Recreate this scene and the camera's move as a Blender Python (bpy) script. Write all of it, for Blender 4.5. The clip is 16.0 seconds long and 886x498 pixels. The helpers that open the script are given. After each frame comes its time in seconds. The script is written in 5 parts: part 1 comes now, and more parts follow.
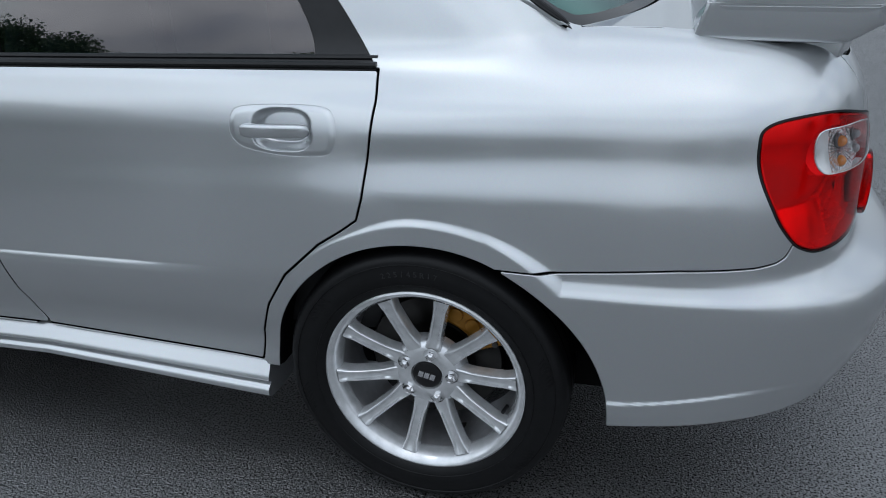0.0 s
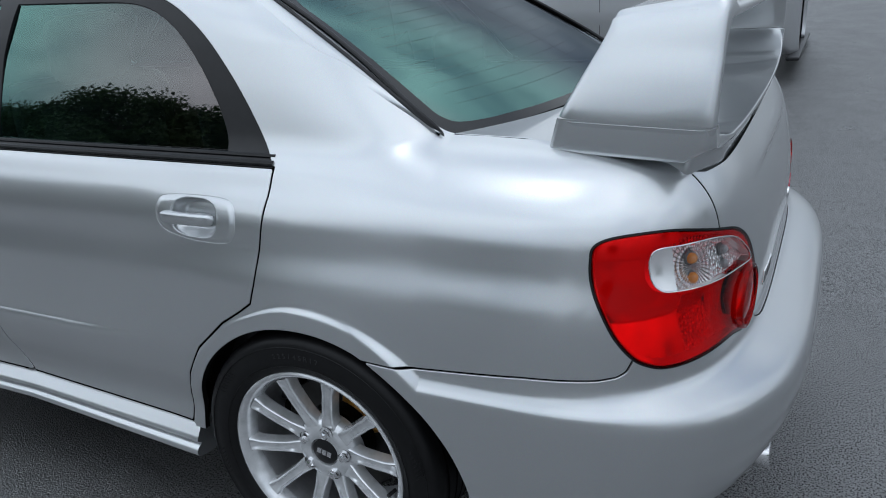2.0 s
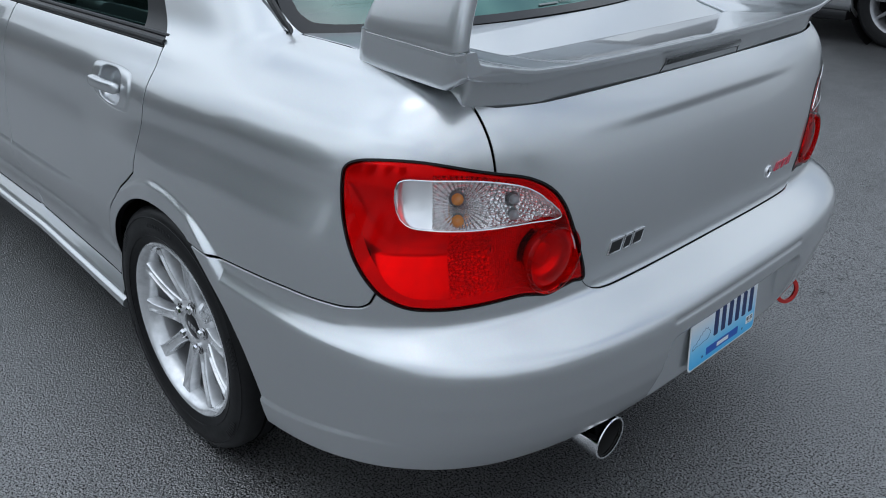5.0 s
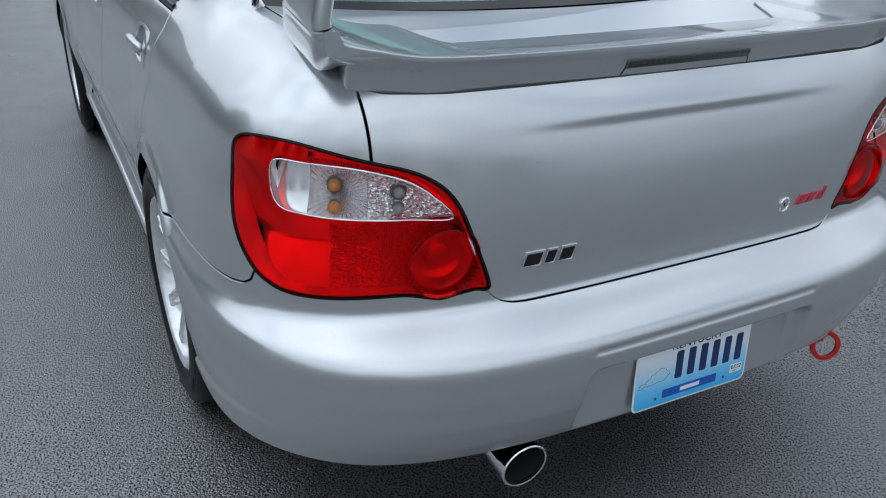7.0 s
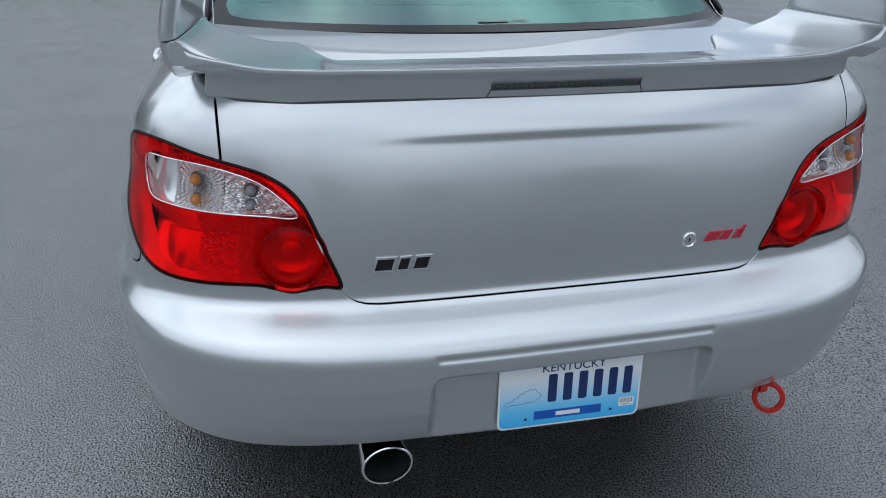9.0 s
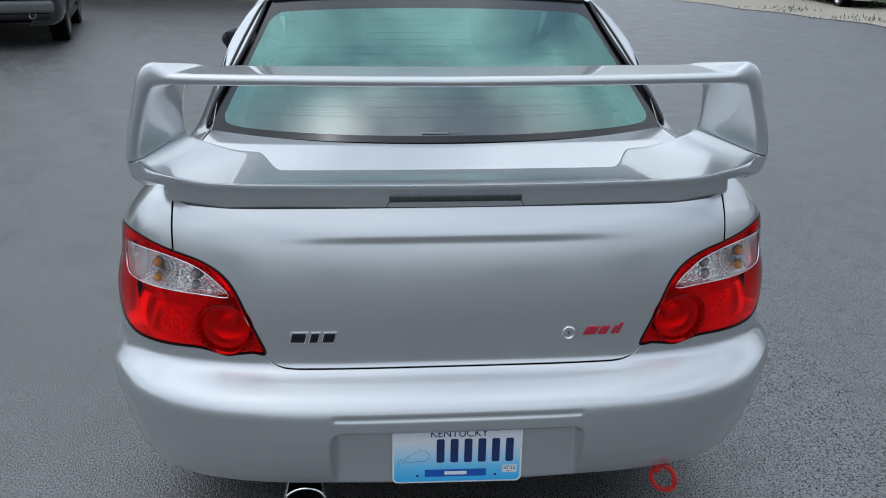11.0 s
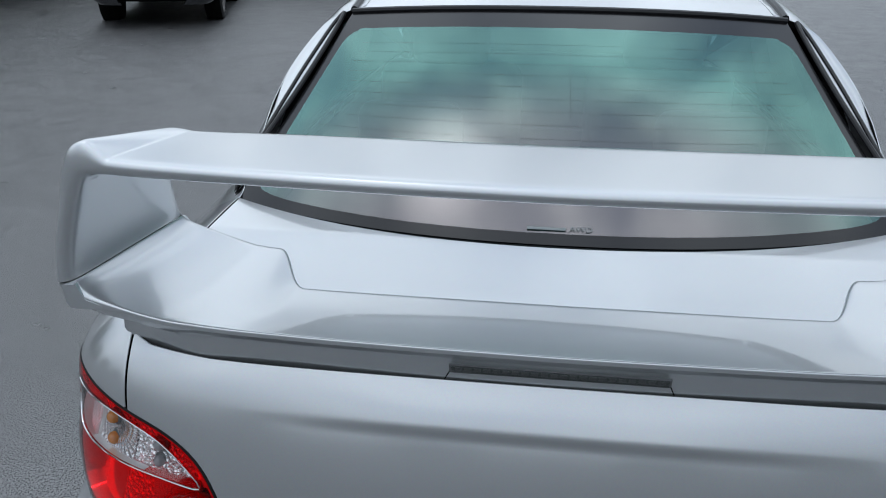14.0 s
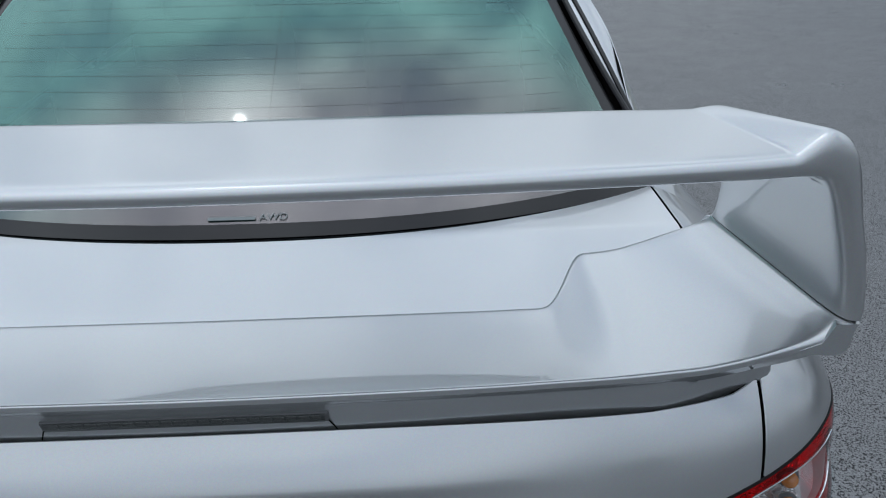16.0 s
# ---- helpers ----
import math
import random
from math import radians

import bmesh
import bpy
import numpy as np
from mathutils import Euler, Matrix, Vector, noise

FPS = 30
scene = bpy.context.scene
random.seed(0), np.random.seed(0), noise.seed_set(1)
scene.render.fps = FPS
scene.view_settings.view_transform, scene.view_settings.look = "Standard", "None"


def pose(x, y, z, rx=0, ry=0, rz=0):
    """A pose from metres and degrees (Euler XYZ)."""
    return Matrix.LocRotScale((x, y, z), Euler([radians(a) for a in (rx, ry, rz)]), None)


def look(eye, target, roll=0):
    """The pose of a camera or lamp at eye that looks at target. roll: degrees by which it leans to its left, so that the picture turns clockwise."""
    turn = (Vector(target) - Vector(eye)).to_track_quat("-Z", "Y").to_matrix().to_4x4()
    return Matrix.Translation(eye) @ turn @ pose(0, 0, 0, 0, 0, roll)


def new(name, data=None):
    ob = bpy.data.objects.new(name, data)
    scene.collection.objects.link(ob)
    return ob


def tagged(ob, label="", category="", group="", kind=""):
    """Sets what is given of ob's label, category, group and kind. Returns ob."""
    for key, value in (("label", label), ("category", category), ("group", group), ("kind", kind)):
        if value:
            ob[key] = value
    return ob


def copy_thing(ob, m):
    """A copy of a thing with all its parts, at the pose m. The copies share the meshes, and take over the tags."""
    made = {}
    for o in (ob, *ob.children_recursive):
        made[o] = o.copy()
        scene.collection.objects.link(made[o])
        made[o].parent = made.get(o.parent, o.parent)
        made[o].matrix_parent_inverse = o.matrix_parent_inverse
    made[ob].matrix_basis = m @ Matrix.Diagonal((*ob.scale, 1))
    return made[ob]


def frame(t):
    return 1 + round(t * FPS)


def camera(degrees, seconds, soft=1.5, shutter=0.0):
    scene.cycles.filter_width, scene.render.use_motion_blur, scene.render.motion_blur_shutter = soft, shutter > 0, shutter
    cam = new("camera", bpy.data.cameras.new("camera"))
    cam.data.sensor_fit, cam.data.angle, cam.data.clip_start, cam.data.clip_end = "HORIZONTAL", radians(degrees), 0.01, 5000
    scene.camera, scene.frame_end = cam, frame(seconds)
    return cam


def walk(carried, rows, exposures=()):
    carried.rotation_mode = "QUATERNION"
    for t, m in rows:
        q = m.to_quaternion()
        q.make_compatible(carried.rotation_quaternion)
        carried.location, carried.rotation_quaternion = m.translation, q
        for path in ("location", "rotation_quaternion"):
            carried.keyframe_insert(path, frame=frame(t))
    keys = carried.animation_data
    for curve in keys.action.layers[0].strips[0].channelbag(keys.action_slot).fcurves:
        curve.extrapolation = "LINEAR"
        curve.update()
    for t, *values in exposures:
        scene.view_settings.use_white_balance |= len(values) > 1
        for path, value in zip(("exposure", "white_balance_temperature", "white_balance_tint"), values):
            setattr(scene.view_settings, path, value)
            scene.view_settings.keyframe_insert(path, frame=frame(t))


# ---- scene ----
cam = camera(58.4, 16.0, soft=1.0)
PATH = [
    (0, (0.462, -2.218, 1.305), (-0.047, -0.476, 0.466), -2.9),
    (0.5, (0.666, -2.243, 1.341), (0.042, -0.498, 0.587), -4.0),
    (1, (0.839, -2.257, 1.382), (0.107, -0.522, 0.709), -4.8),
    (1.5, (0.919, -2.195, 1.4), (0.102, -0.49, 0.747), -4.8),
    (2, (0.992, -2.061, 1.397), (0.133, -0.401, 0.684), -4.0),
    (2.5, (1.099, -1.98, 1.381), (0.175, -0.383, 0.609), -4.1),
    (3, (1.297, -1.957, 1.385), (0.275, -0.441, 0.573), -3.4),
    (3.5, (1.451, -1.921, 1.381), (0.351, -0.459, 0.572), -3.1),
    (4, (1.49, -1.789, 1.339), (0.329, -0.379, 0.525), -1.6),
    (4.2, (1.495, -1.725, 1.32), (0.312, -0.338, 0.498), -0.8),
    (6.3, (1.898, -1.269, 1.326), (0.388, -0.274, 0.472), 0.7),
    (6.5, (1.899, -1.202, 1.315), (0.365, -0.245, 0.461), 1.2),
    (7, (1.893, -1.09, 1.306), (0.315, -0.227, 0.43), 1.9),
    (7.5, (1.992, -0.986, 1.305), (0.339, -0.271, 0.434), 1.1),
    (8, (2.152, -0.864, 1.321), (0.429, -0.289, 0.484), 0.7),
    (8.5, (2.211, -0.75, 1.321), (0.455, -0.241, 0.511), 0.6),
    (9, (2.188, -0.591, 1.315), (0.422, -0.129, 0.499), 1.3),
    (9.2, (2.177, -0.529, 1.319), (0.408, -0.085, 0.498), 1.4),
    (11.3, (2.531, -0.124, 1.571), (0.674, -0.011, 0.838), 0.4),
    (11.5, (2.51, -0.108, 1.585), (0.662, 0.013, 0.831), 0.6),
    (12, (2.42, -0.079, 1.607), (0.582, 0.054, 0.831), 1.5),
    (12.5, (2.186, -0.125, 1.612), (0.328, -0.04, 0.877), 2.5),
    (13, (1.961, -0.172, 1.595), (0.097, -0.187, 0.871), 1.6),
    (13.5, (1.842, -0.158, 1.579), (-0.003, -0.3, 0.82), 0.8),
    (14, (1.755, -0.047, 1.574), (-0.074, -0.267, 0.794), 0.5),
    (14.5, (1.673, 0.028, 1.541), (-0.153, -0.183, 0.754), -0.6),
    (15, (1.566, 0.064, 1.522), (-0.252, -0.034, 0.693), -1.2),
    (15.5, (1.51, 0.116, 1.537), (-0.27, 0.166, 0.626), -0.0),
    (16, (1.502, 0.244, 1.524), (-0.293, 0.32, 0.647), -0.7),
]
walk(cam, [(t, look(eye, target, roll)) for t, eye, target, roll in PATH], [(0.0, .26, 5950, 8), (4.0, .35, 5950, 8), (6.3, .43, 5950, 8), (9.0, .49, 5950, 8), (11.5, .34, 5950, 8), (14.0, .30, 5950, 8), (16.0, .11, 5950, 8)])


# ---- sky and sun ----
world = bpy.data.worlds.new("sky")
scene.world = world
world.use_nodes = True
wn, wl = world.node_tree.nodes, world.node_tree.links
sky = wn.new("ShaderNodeTexSky")
sky.sky_type, sky.sun_disc = "NISHITA", False
SUN_HEIGHT, SUN_TURN = 69.5, -143.0
sky.sun_elevation, sky.sun_rotation = radians(SUN_HEIGHT), radians(SUN_TURN - 90)
sky.dust_density, sky.air_density = 3.0, 1.0
cloud = wn.new("ShaderNodeTexNoise")
cloud.inputs["Scale"].default_value, cloud.inputs["Detail"].default_value, cloud.inputs["Roughness"].default_value = 2.6, 6, .55
cr = wn.new("ShaderNodeValToRGB")
cr.color_ramp.elements[0].position, cr.color_ramp.elements[0].color = .22, (0, 0, 0, 1)
cr.color_ramp.elements[1].position, cr.color_ramp.elements[1].color = .52, (1, 1, 1, 1)
shade = wn.new("ShaderNodeTexNoise")
shade.inputs["Scale"].default_value, shade.inputs["Detail"].default_value = 5.0, 5
sr = wn.new("ShaderNodeValToRGB")
sr.color_ramp.elements[0].position, sr.color_ramp.elements[0].color = .34, (5.0, 5.3, 5.7, 1)
sr.color_ramp.elements[1].position, sr.color_ramp.elements[1].color = .68, (8.6, 8.9, 9.1, 1)
mixer = wn.new("ShaderNodeMix")
mixer.data_type = "RGBA"
wl.new(cloud.outputs[0], cr.inputs[0]), wl.new(shade.outputs[0], sr.inputs[0])
wl.new(cr.outputs[0], mixer.inputs["Factor"]), wl.new(sky.outputs[0], mixer.inputs["A"]), wl.new(sr.outputs[0], mixer.inputs["B"])
# the veiled sun's glow on the thin cloud round it
sh, sa = radians(SUN_HEIGHT), radians(SUN_TURN)
toward = (math.cos(sh) * math.cos(sa), math.cos(sh) * math.sin(sa), math.sin(sh))
wc, dist, fall, add = wn.new("ShaderNodeTexCoord"), wn.new("ShaderNodeVectorMath"), wn.new("ShaderNodeMapRange"), wn.new("ShaderNodeMix")
dist.operation = "DISTANCE"
dist.inputs[1].default_value = toward
fall.interpolation_type = "SMOOTHERSTEP"
fall.inputs["From Min"].default_value, fall.inputs["From Max"].default_value = .27, .0
fall.inputs["To Min"].default_value, fall.inputs["To Max"].default_value = 0, 1
add.data_type, add.blend_type = "RGBA", "ADD"
glow = wn.new("ShaderNodeMath")
glow.operation = "POWER"
glow.inputs[1].default_value = 2.8
tone = wn.new("ShaderNodeMix")
tone.data_type = "RGBA"
tone.inputs["A"].default_value, tone.inputs["B"].default_value = (0, 0, 0, 1), (15.5, 15, 14.2, 1)
wl.new(wc.outputs["Generated"], dist.inputs[0]), wl.new(dist.outputs["Value"], fall.inputs["Value"])
wl.new(fall.outputs[0], glow.inputs[0]), wl.new(glow.outputs[0], tone.inputs["Factor"])
add.inputs["Factor"].default_value = 1
low, haze = wn.new("ShaderNodeMapRange"), wn.new("ShaderNodeVectorMath")
# the cloud is brightest on the sun's side, dull on the far side and low down
haze.operation = "SCALE"
low.inputs["From Min"].default_value, low.inputs["From Max"].default_value = .42, 1.75
low.inputs["To Min"].default_value, low.inputs["To Max"].default_value = 1.45, .59
wl.new(dist.outputs["Value"], low.inputs["Value"])
parts, rim, both = wn.new("ShaderNodeSeparateXYZ"), wn.new("ShaderNodeMapRange"), wn.new("ShaderNodeMath")
rim.interpolation_type = "SMOOTHSTEP"
rim.inputs["From Max"].default_value, rim.inputs["To Min"].default_value = .38, .62
both.operation = "MULTIPLY"
wl.new(wc.outputs["Generated"], parts.inputs[0]), wl.new(parts.outputs["Z"], rim.inputs["Value"])
wl.new(low.outputs[0], both.inputs[0]), wl.new(rim.outputs[0], both.inputs[1])
wl.new(mixer.outputs["Result"], haze.inputs[0]), wl.new(both.outputs[0], haze.inputs["Scale"])
wl.new(haze.outputs[0], add.inputs["A"]), wl.new(tone.outputs["Result"], add.inputs["B"])
wl.new(add.outputs["Result"], wn["Background"].inputs["Color"])
wn["Background"].inputs["Strength"].default_value = .111
sun = new("sun", bpy.data.lights.new("sun", "SUN"))
sun.data.energy, sun.data.angle, sun.data.color = .03, radians(.6), (1, .96, .90)
sun.matrix_world = look((math.cos(sh) * math.cos(sa) * 50, math.cos(sh) * math.sin(sa) * 50, math.sin(sh) * 50), (0, 0, 0))


# ---- mesh tools ----
def grid_soup(p, flip=False):
    """A grid of points as vertices with normals, and triangles."""
    r, c, _ = p.shape
    n = np.cross(np.gradient(p, axis=1), np.gradient(p, axis=0))
    n /= np.linalg.norm(n, axis=2, keepdims=True) + 1e-12
    i = np.arange(r * c).reshape(r, c)
    a, b, d, e = i[:-1, :-1].ravel(), i[:-1, 1:].ravel(), i[1:, 1:].ravel(), i[1:, :-1].ravel()
    f = np.concatenate([np.stack([a, b, d], 1), np.stack([a, d, e], 1)])
    if flip:
        f, n = f[:, ::-1], -n
    return np.concatenate([p.reshape(-1, 3), n.reshape(-1, 3)], 1), f


def mirror(s):
    return s[0] * [1, -1, 1, 1, -1, 1], s[1][:, ::-1]


def join(*soups):
    vs, fs, k = [], [], 0
    for v, f in soups:
        vs.append(v), fs.append(f + k)
        k += len(v)
    return np.concatenate(vs), np.concatenate(fs)


def weld(s):
    _, first, inv = np.unique(np.round(s[0][:, :3], 5), axis=0, return_index=True, return_inverse=True)
    v = s[0][first].copy()
    n = np.zeros((len(first), 3))
    np.add.at(n, inv.ravel(), s[0][:, 3:])
    v[:, 3:] = n / (np.linalg.norm(n, axis=1, keepdims=True) + 1e-12)
    f = inv.ravel()[s[1]]
    ok = (f[:, 0] != f[:, 1]) & (f[:, 1] != f[:, 2]) & (f[:, 0] != f[:, 2])
    return v, f[ok]


def cut(s, level):
    """Keeps what lies where level(vertices) is below 0, with a clean edge along 0."""
    v, f = s
    g = level(v)
    g = np.where(np.abs(g) < 1e-6, -1e-6, g)
    neg = g < 0
    count = neg[f].sum(1)
    out, extra, known, k = [f[count == 3]], [], {}, len(v)

    def mid(a, b):
        nonlocal k
        key = (a, b) if a < b else (b, a)
        if key not in known:
            t = g[a] / (g[a] - g[b])
            extra.append(v[a] + (v[b] - v[a]) * t)
            known[key], k = k, k + 1
        return known[key]

    new_f = []
    for t in f[(count == 1) | (count == 2)].tolist():
        m = [neg[q] for q in t]
        if sum(m) == 1:
            i = m.index(True)
            a, b, c = t[i], t[(i + 1) % 3], t[(i + 2) % 3]
            new_f.append((a, mid(a, b), mid(a, c)))
        else:
            i = m.index(False)
            a, b, c = t[i], t[(i + 1) % 3], t[(i + 2) % 3]
            p, q = mid(a, b), mid(a, c)
            new_f += [(p, b, c), (p, c, q)]
    if new_f:
        out.append(np.array(new_f))
        v = np.concatenate([v, np.array(extra)])
    f = np.concatenate(out)
    used, inv = np.unique(f, return_inverse=True)
    return v[used], inv.reshape(f.shape)


def polygon(points, knots=0, closed=True):
    """An outline; with knots, a smooth curve through the points in that many steps each."""
    p = np.array(points, float)
    if not knots:
        return p
    out, n = [], len(p)
    for i in range(n if closed else n - 1):
        a, b, c, d = (p[j % n] if closed else p[min(max(j, 0), n - 1)] for j in (i - 1, i, i + 1, i + 2))
        for t in np.arange(knots) / knots:
            out.append(.5 * (2 * b + (c - a) * t + (2 * a - 5 * b + 4 * c - d) * t ** 2 + (3 * b - a - 3 * c + d) * t ** 3))
    return np.array(out if closed else out + [p[-1]])


def inside(q, poly):
    """Signed distance of the points q to an outline, negative inside."""
    a, b = poly, np.roll(poly, -1, 0)
    best, wind = np.full(len(q), 1e9), np.zeros(len(q), bool)
    for p0, p1 in zip(a, b):
        e, w = p1 - p0, q - p0
        t = np.clip((w @ e) / (e @ e + 1e-12), 0, 1)
        best = np.minimum(best, np.hypot(*(w - t[:, None] * e).T))
        c = ((p0[1] <= q[:, 1]) & (p1[1] > q[:, 1])) | ((p1[1] <= q[:, 1]) & (p0[1] > q[:, 1]))
        if c.any():
            xx = p0[0] + (q[:, 1] - p0[1]) * e[0] / (e[1] if e[1] else 1e-12)
            wind ^= c & (q[:, 0] < xx)
    return np.where(wind, -best, best)


def make_mesh(name, v, f, mats, loops=None, smooth_all=True, index=None):
    me = bpy.data.meshes.new(name)
    me.from_pydata(np.asarray(v).tolist(), [], [list(map(int, q)) for q in f])
    for m in mats if isinstance(mats, (list, tuple)) else [mats]:
        me.materials.append(m)
    if smooth_all:
        me.polygons.foreach_set("use_smooth", np.ones(len(me.polygons), bool))
    if index is not None:
        me.polygons.foreach_set("material_index", index)
    me.update()
    if loops is not None:
        me.normals_split_custom_set(np.asarray(loops).tolist())
    return me


def hang(name, me, parent, label="", m=None):
    """Links a mesh as one object under a thing."""
    ob = new(name, me)
    ob.parent = parent
    if m is not None:
        ob.matrix_basis = m
    return tagged(ob, label)


def part(name, bm, material, parent, label="", m=None, flat=False):
    me = bpy.data.meshes.new(name)
    bm.to_mesh(me)
    bm.free()
    me.materials.append(material)
    if not flat:
        me.polygons.foreach_set("use_smooth", np.ones(len(me.polygons), bool))
        me.set_sharp_from_angle(angle=radians(38))
    return hang(name, me, parent, label, m)


def skin(name, s, material, parent, label="", depth=.022, edge=.0016):
    """A panel with turned-in, slightly rounded edges."""
    v, f = weld(s)
    p, n = v[:, :3], v[:, 3:]
    e = np.concatenate([f[:, [0, 1]], f[:, [1, 2]], f[:, [2, 0]]])
    key = np.sort(e, 1)
    _, inv, cnt = np.unique(key, axis=0, return_inverse=True, return_counts=True)
    rim = e[cnt[inv.ravel()] == 1]
    out = np.zeros_like(p)
    d = np.cross(p[rim[:, 1]] - p[rim[:, 0]], n[rim[:, 0]])
    d /= np.linalg.norm(d, axis=1, keepdims=True) + 1e-12
    np.add.at(out, rim[:, 0], d), np.add.at(out, rim[:, 1], d)
    out /= np.linalg.norm(out, axis=1, keepdims=True) + 1e-12
    ids = np.unique(rim)
    back = {int(k): i for i, k in enumerate(ids)}
    k0, m = len(p), len(ids)
    r1 = p[ids] + (out[ids] - n[ids]) * edge
    r2 = r1 - n[ids] * depth
    verts = np.concatenate([p, r1, r2])
    painted = material is SILVER
    faces = [tuple(t) for t in f.tolist()]
    loops = [n[f].reshape(-1, 3)]
    q = []
    for a, b in rim.tolist():
        i, j = back[a], back[b]
        faces.append((b, a, k0 + i, k0 + j))
        faces.append((k0 + j, k0 + i, k0 + m + i, k0 + m + j))
        q += [n[b], n[a], out[a], out[b], out[b], out[a], out[a], out[b]]
    loops = np.concatenate(loops + ([np.array(q)] if q else []))
    index = np.zeros(len(faces), int)
    # inner edges of silver panels go black, setting the gaps' shade in the material
    if painted:
        index[len(f) + 1::2] = 1
    return hang(name, make_mesh(name, verts, faces, [material, BLACK_MATT] if painted else material, loops, index=index), parent, label)


def shift(s, by):
    v = s[0].copy()
    v[:, :3] += v[:, 3:] * by
    return v, s[1]


def lathe(profile, steps=64, smooth_all=True, start=0.0, end=2 * math.pi, flip=False):
    """Turns (radius, height) pairs round z; gives vertices and quads."""
    pr = np.array(profile, float)
    full = abs(end - start - 2 * math.pi) < 1e-6
    th = np.linspace(start, end, steps, endpoint=not full)
    v = np.stack([np.outer(np.cos(th), pr[:, 0]), np.outer(np.sin(th), pr[:, 0]), np.tile(pr[:, 1], (len(th), 1))], -1).reshape(-1, 3)
    k, f = len(pr), []
    for i in range(steps if full else steps - 1):
        j = (i + 1) % steps
        for q in range(k - 1):
            t = (i * k + q, j * k + q, j * k + q + 1, i * k + q + 1)
            f.append(t[::-1] if flip else t)
    return v, f


def turned(name, profile, material, parent, label="", m=None, steps=64, flip=False):
    v, f = lathe(profile, steps, flip=flip)
    me = make_mesh(name, v, f, material)
    me.set_sharp_from_angle(angle=radians(40))
    return hang(name, me, parent, label, m)


def box(size, bevel=0.0, at=(0, 0, 0), steps=2):
    bm = bmesh.new()
    bmesh.ops.create_cube(bm, size=1, matrix=Matrix.Translation(at) @ Matrix.Diagonal((*size, 1)))
    if bevel:
        bmesh.ops.bevel(bm, geom=bm.edges[:], offset=bevel, segments=steps, affect="EDGES", profile=.5)
    return bm


def slab(outline, thick, bevel=0.0, steps=2):
    """An outline in the xy plane raised to z = thick."""
    bm = bmesh.new()
    face = bm.faces.new([bm.verts.new((x, y, 0)) for x, y in outline])
    if face.normal.z < 0:
        face.normal_flip()
    face.normal_update()
    low = bmesh.ops.extrude_face_region(bm, geom=[face])
    top = [q for q in low["geom"] if isinstance(q, bmesh.types.BMVert)]
    up = 1 if face.normal.z >= 0 else 1
    bmesh.ops.translate(bm, verts=top, vec=(0, 0, thick * up))
    bmesh.ops.recalc_face_normals(bm, faces=bm.faces[:])
    if bevel:
        bmesh.ops.bevel(bm, geom=[e for e in bm.edges if all(abs(q.co.z - thick) < 1e-6 for q in e.verts)], offset=bevel, segments=steps, affect="EDGES", profile=.5)
    return bm


def pipe(path, radius, sides=12, closed=False):
    """A round bar along a path; radius may be a list."""
    p = np.array(path, float)
    r = np.broadcast_to(np.asarray(radius, float), len(p))
    t = np.roll(p, -1, 0) - np.roll(p, 1, 0) if closed else np.gradient(p, axis=0)
    t /= np.linalg.norm(t, axis=1, keepdims=True)
    ref = np.array((0, 0, 1.0)) if abs(t[0][2]) < .9 else np.array((0, 1.0, 0))
    v, f = [], []
    for q, d, w in zip(p, t, r):
        a = np.cross(d, ref)
        a /= np.linalg.norm(a)
        b = np.cross(d, a)
        v += [q + w * (math.cos(k) * a + math.sin(k) * b) for k in np.arange(sides) * 2 * math.pi / sides]
    n = len(p)
    for i in range(n if closed else n - 1):
        for k in range(sides):
            j, l = (i + 1) % n, (k + 1) % sides
            f.append((i * sides + k, i * sides + l, j * sides + l, j * sides + k))
    if not closed:
        f += [tuple(range(sides)), tuple(range((n - 1) * sides, n * sides))[::-1]]
    bm = bmesh.new()
    vs = [bm.verts.new(q) for q in v]
    for q in f:
        bm.faces.new([vs[i] for i in q])
    bmesh.ops.recalc_face_normals(bm, faces=bm.faces[:])
    return bm

# ---- shape of the car: x to its rear, y to its right, z up; the rear axle stands at x = 0 ----
def smooth(a, b, v):
    k = np.clip((np.asarray(v, float) - a) / (b - a), 0, 1)
    return k * k * (3 - 2 * k)


def curve(points, blur):
    """A smooth function through a few knots, softened over blur metres."""
    xs, ys = zip(*points)
    step = blur / 6
    g = np.arange(xs[0] - 4 * blur, xs[-1] + 4 * blur, step)
    v = np.interp(g, xs, ys)
    v += np.where(g < xs[0], (g - xs[0]) * (ys[1] - ys[0]) / (xs[1] - xs[0]), 0)
    v += np.where(g > xs[-1], (g - xs[-1]) * (ys[-1] - ys[-2]) / (xs[-1] - xs[-2]), 0)
    k = np.exp(-0.5 * (np.arange(-18, 19) * step / blur * 2) ** 2)
    s = np.convolve(v, k / k.sum(), "same")
    g0, s = g[18], s[18:-18]
    slope, top = np.gradient(s), len(s) - 2

    def value(q):
        u = np.clip((np.asarray(q, float) - g0) / step, 0, top + .999)
        i = np.minimum(u.astype(int), top)
        k = u - i
        return (1 + 2 * k) * (1 - k) ** 2 * s[i] + k * (1 - k) ** 2 * slope[i] + k * k * (3 - 2 * k) * s[i + 1] - k * k * (1 - k) * slope[i + 1]

    return value


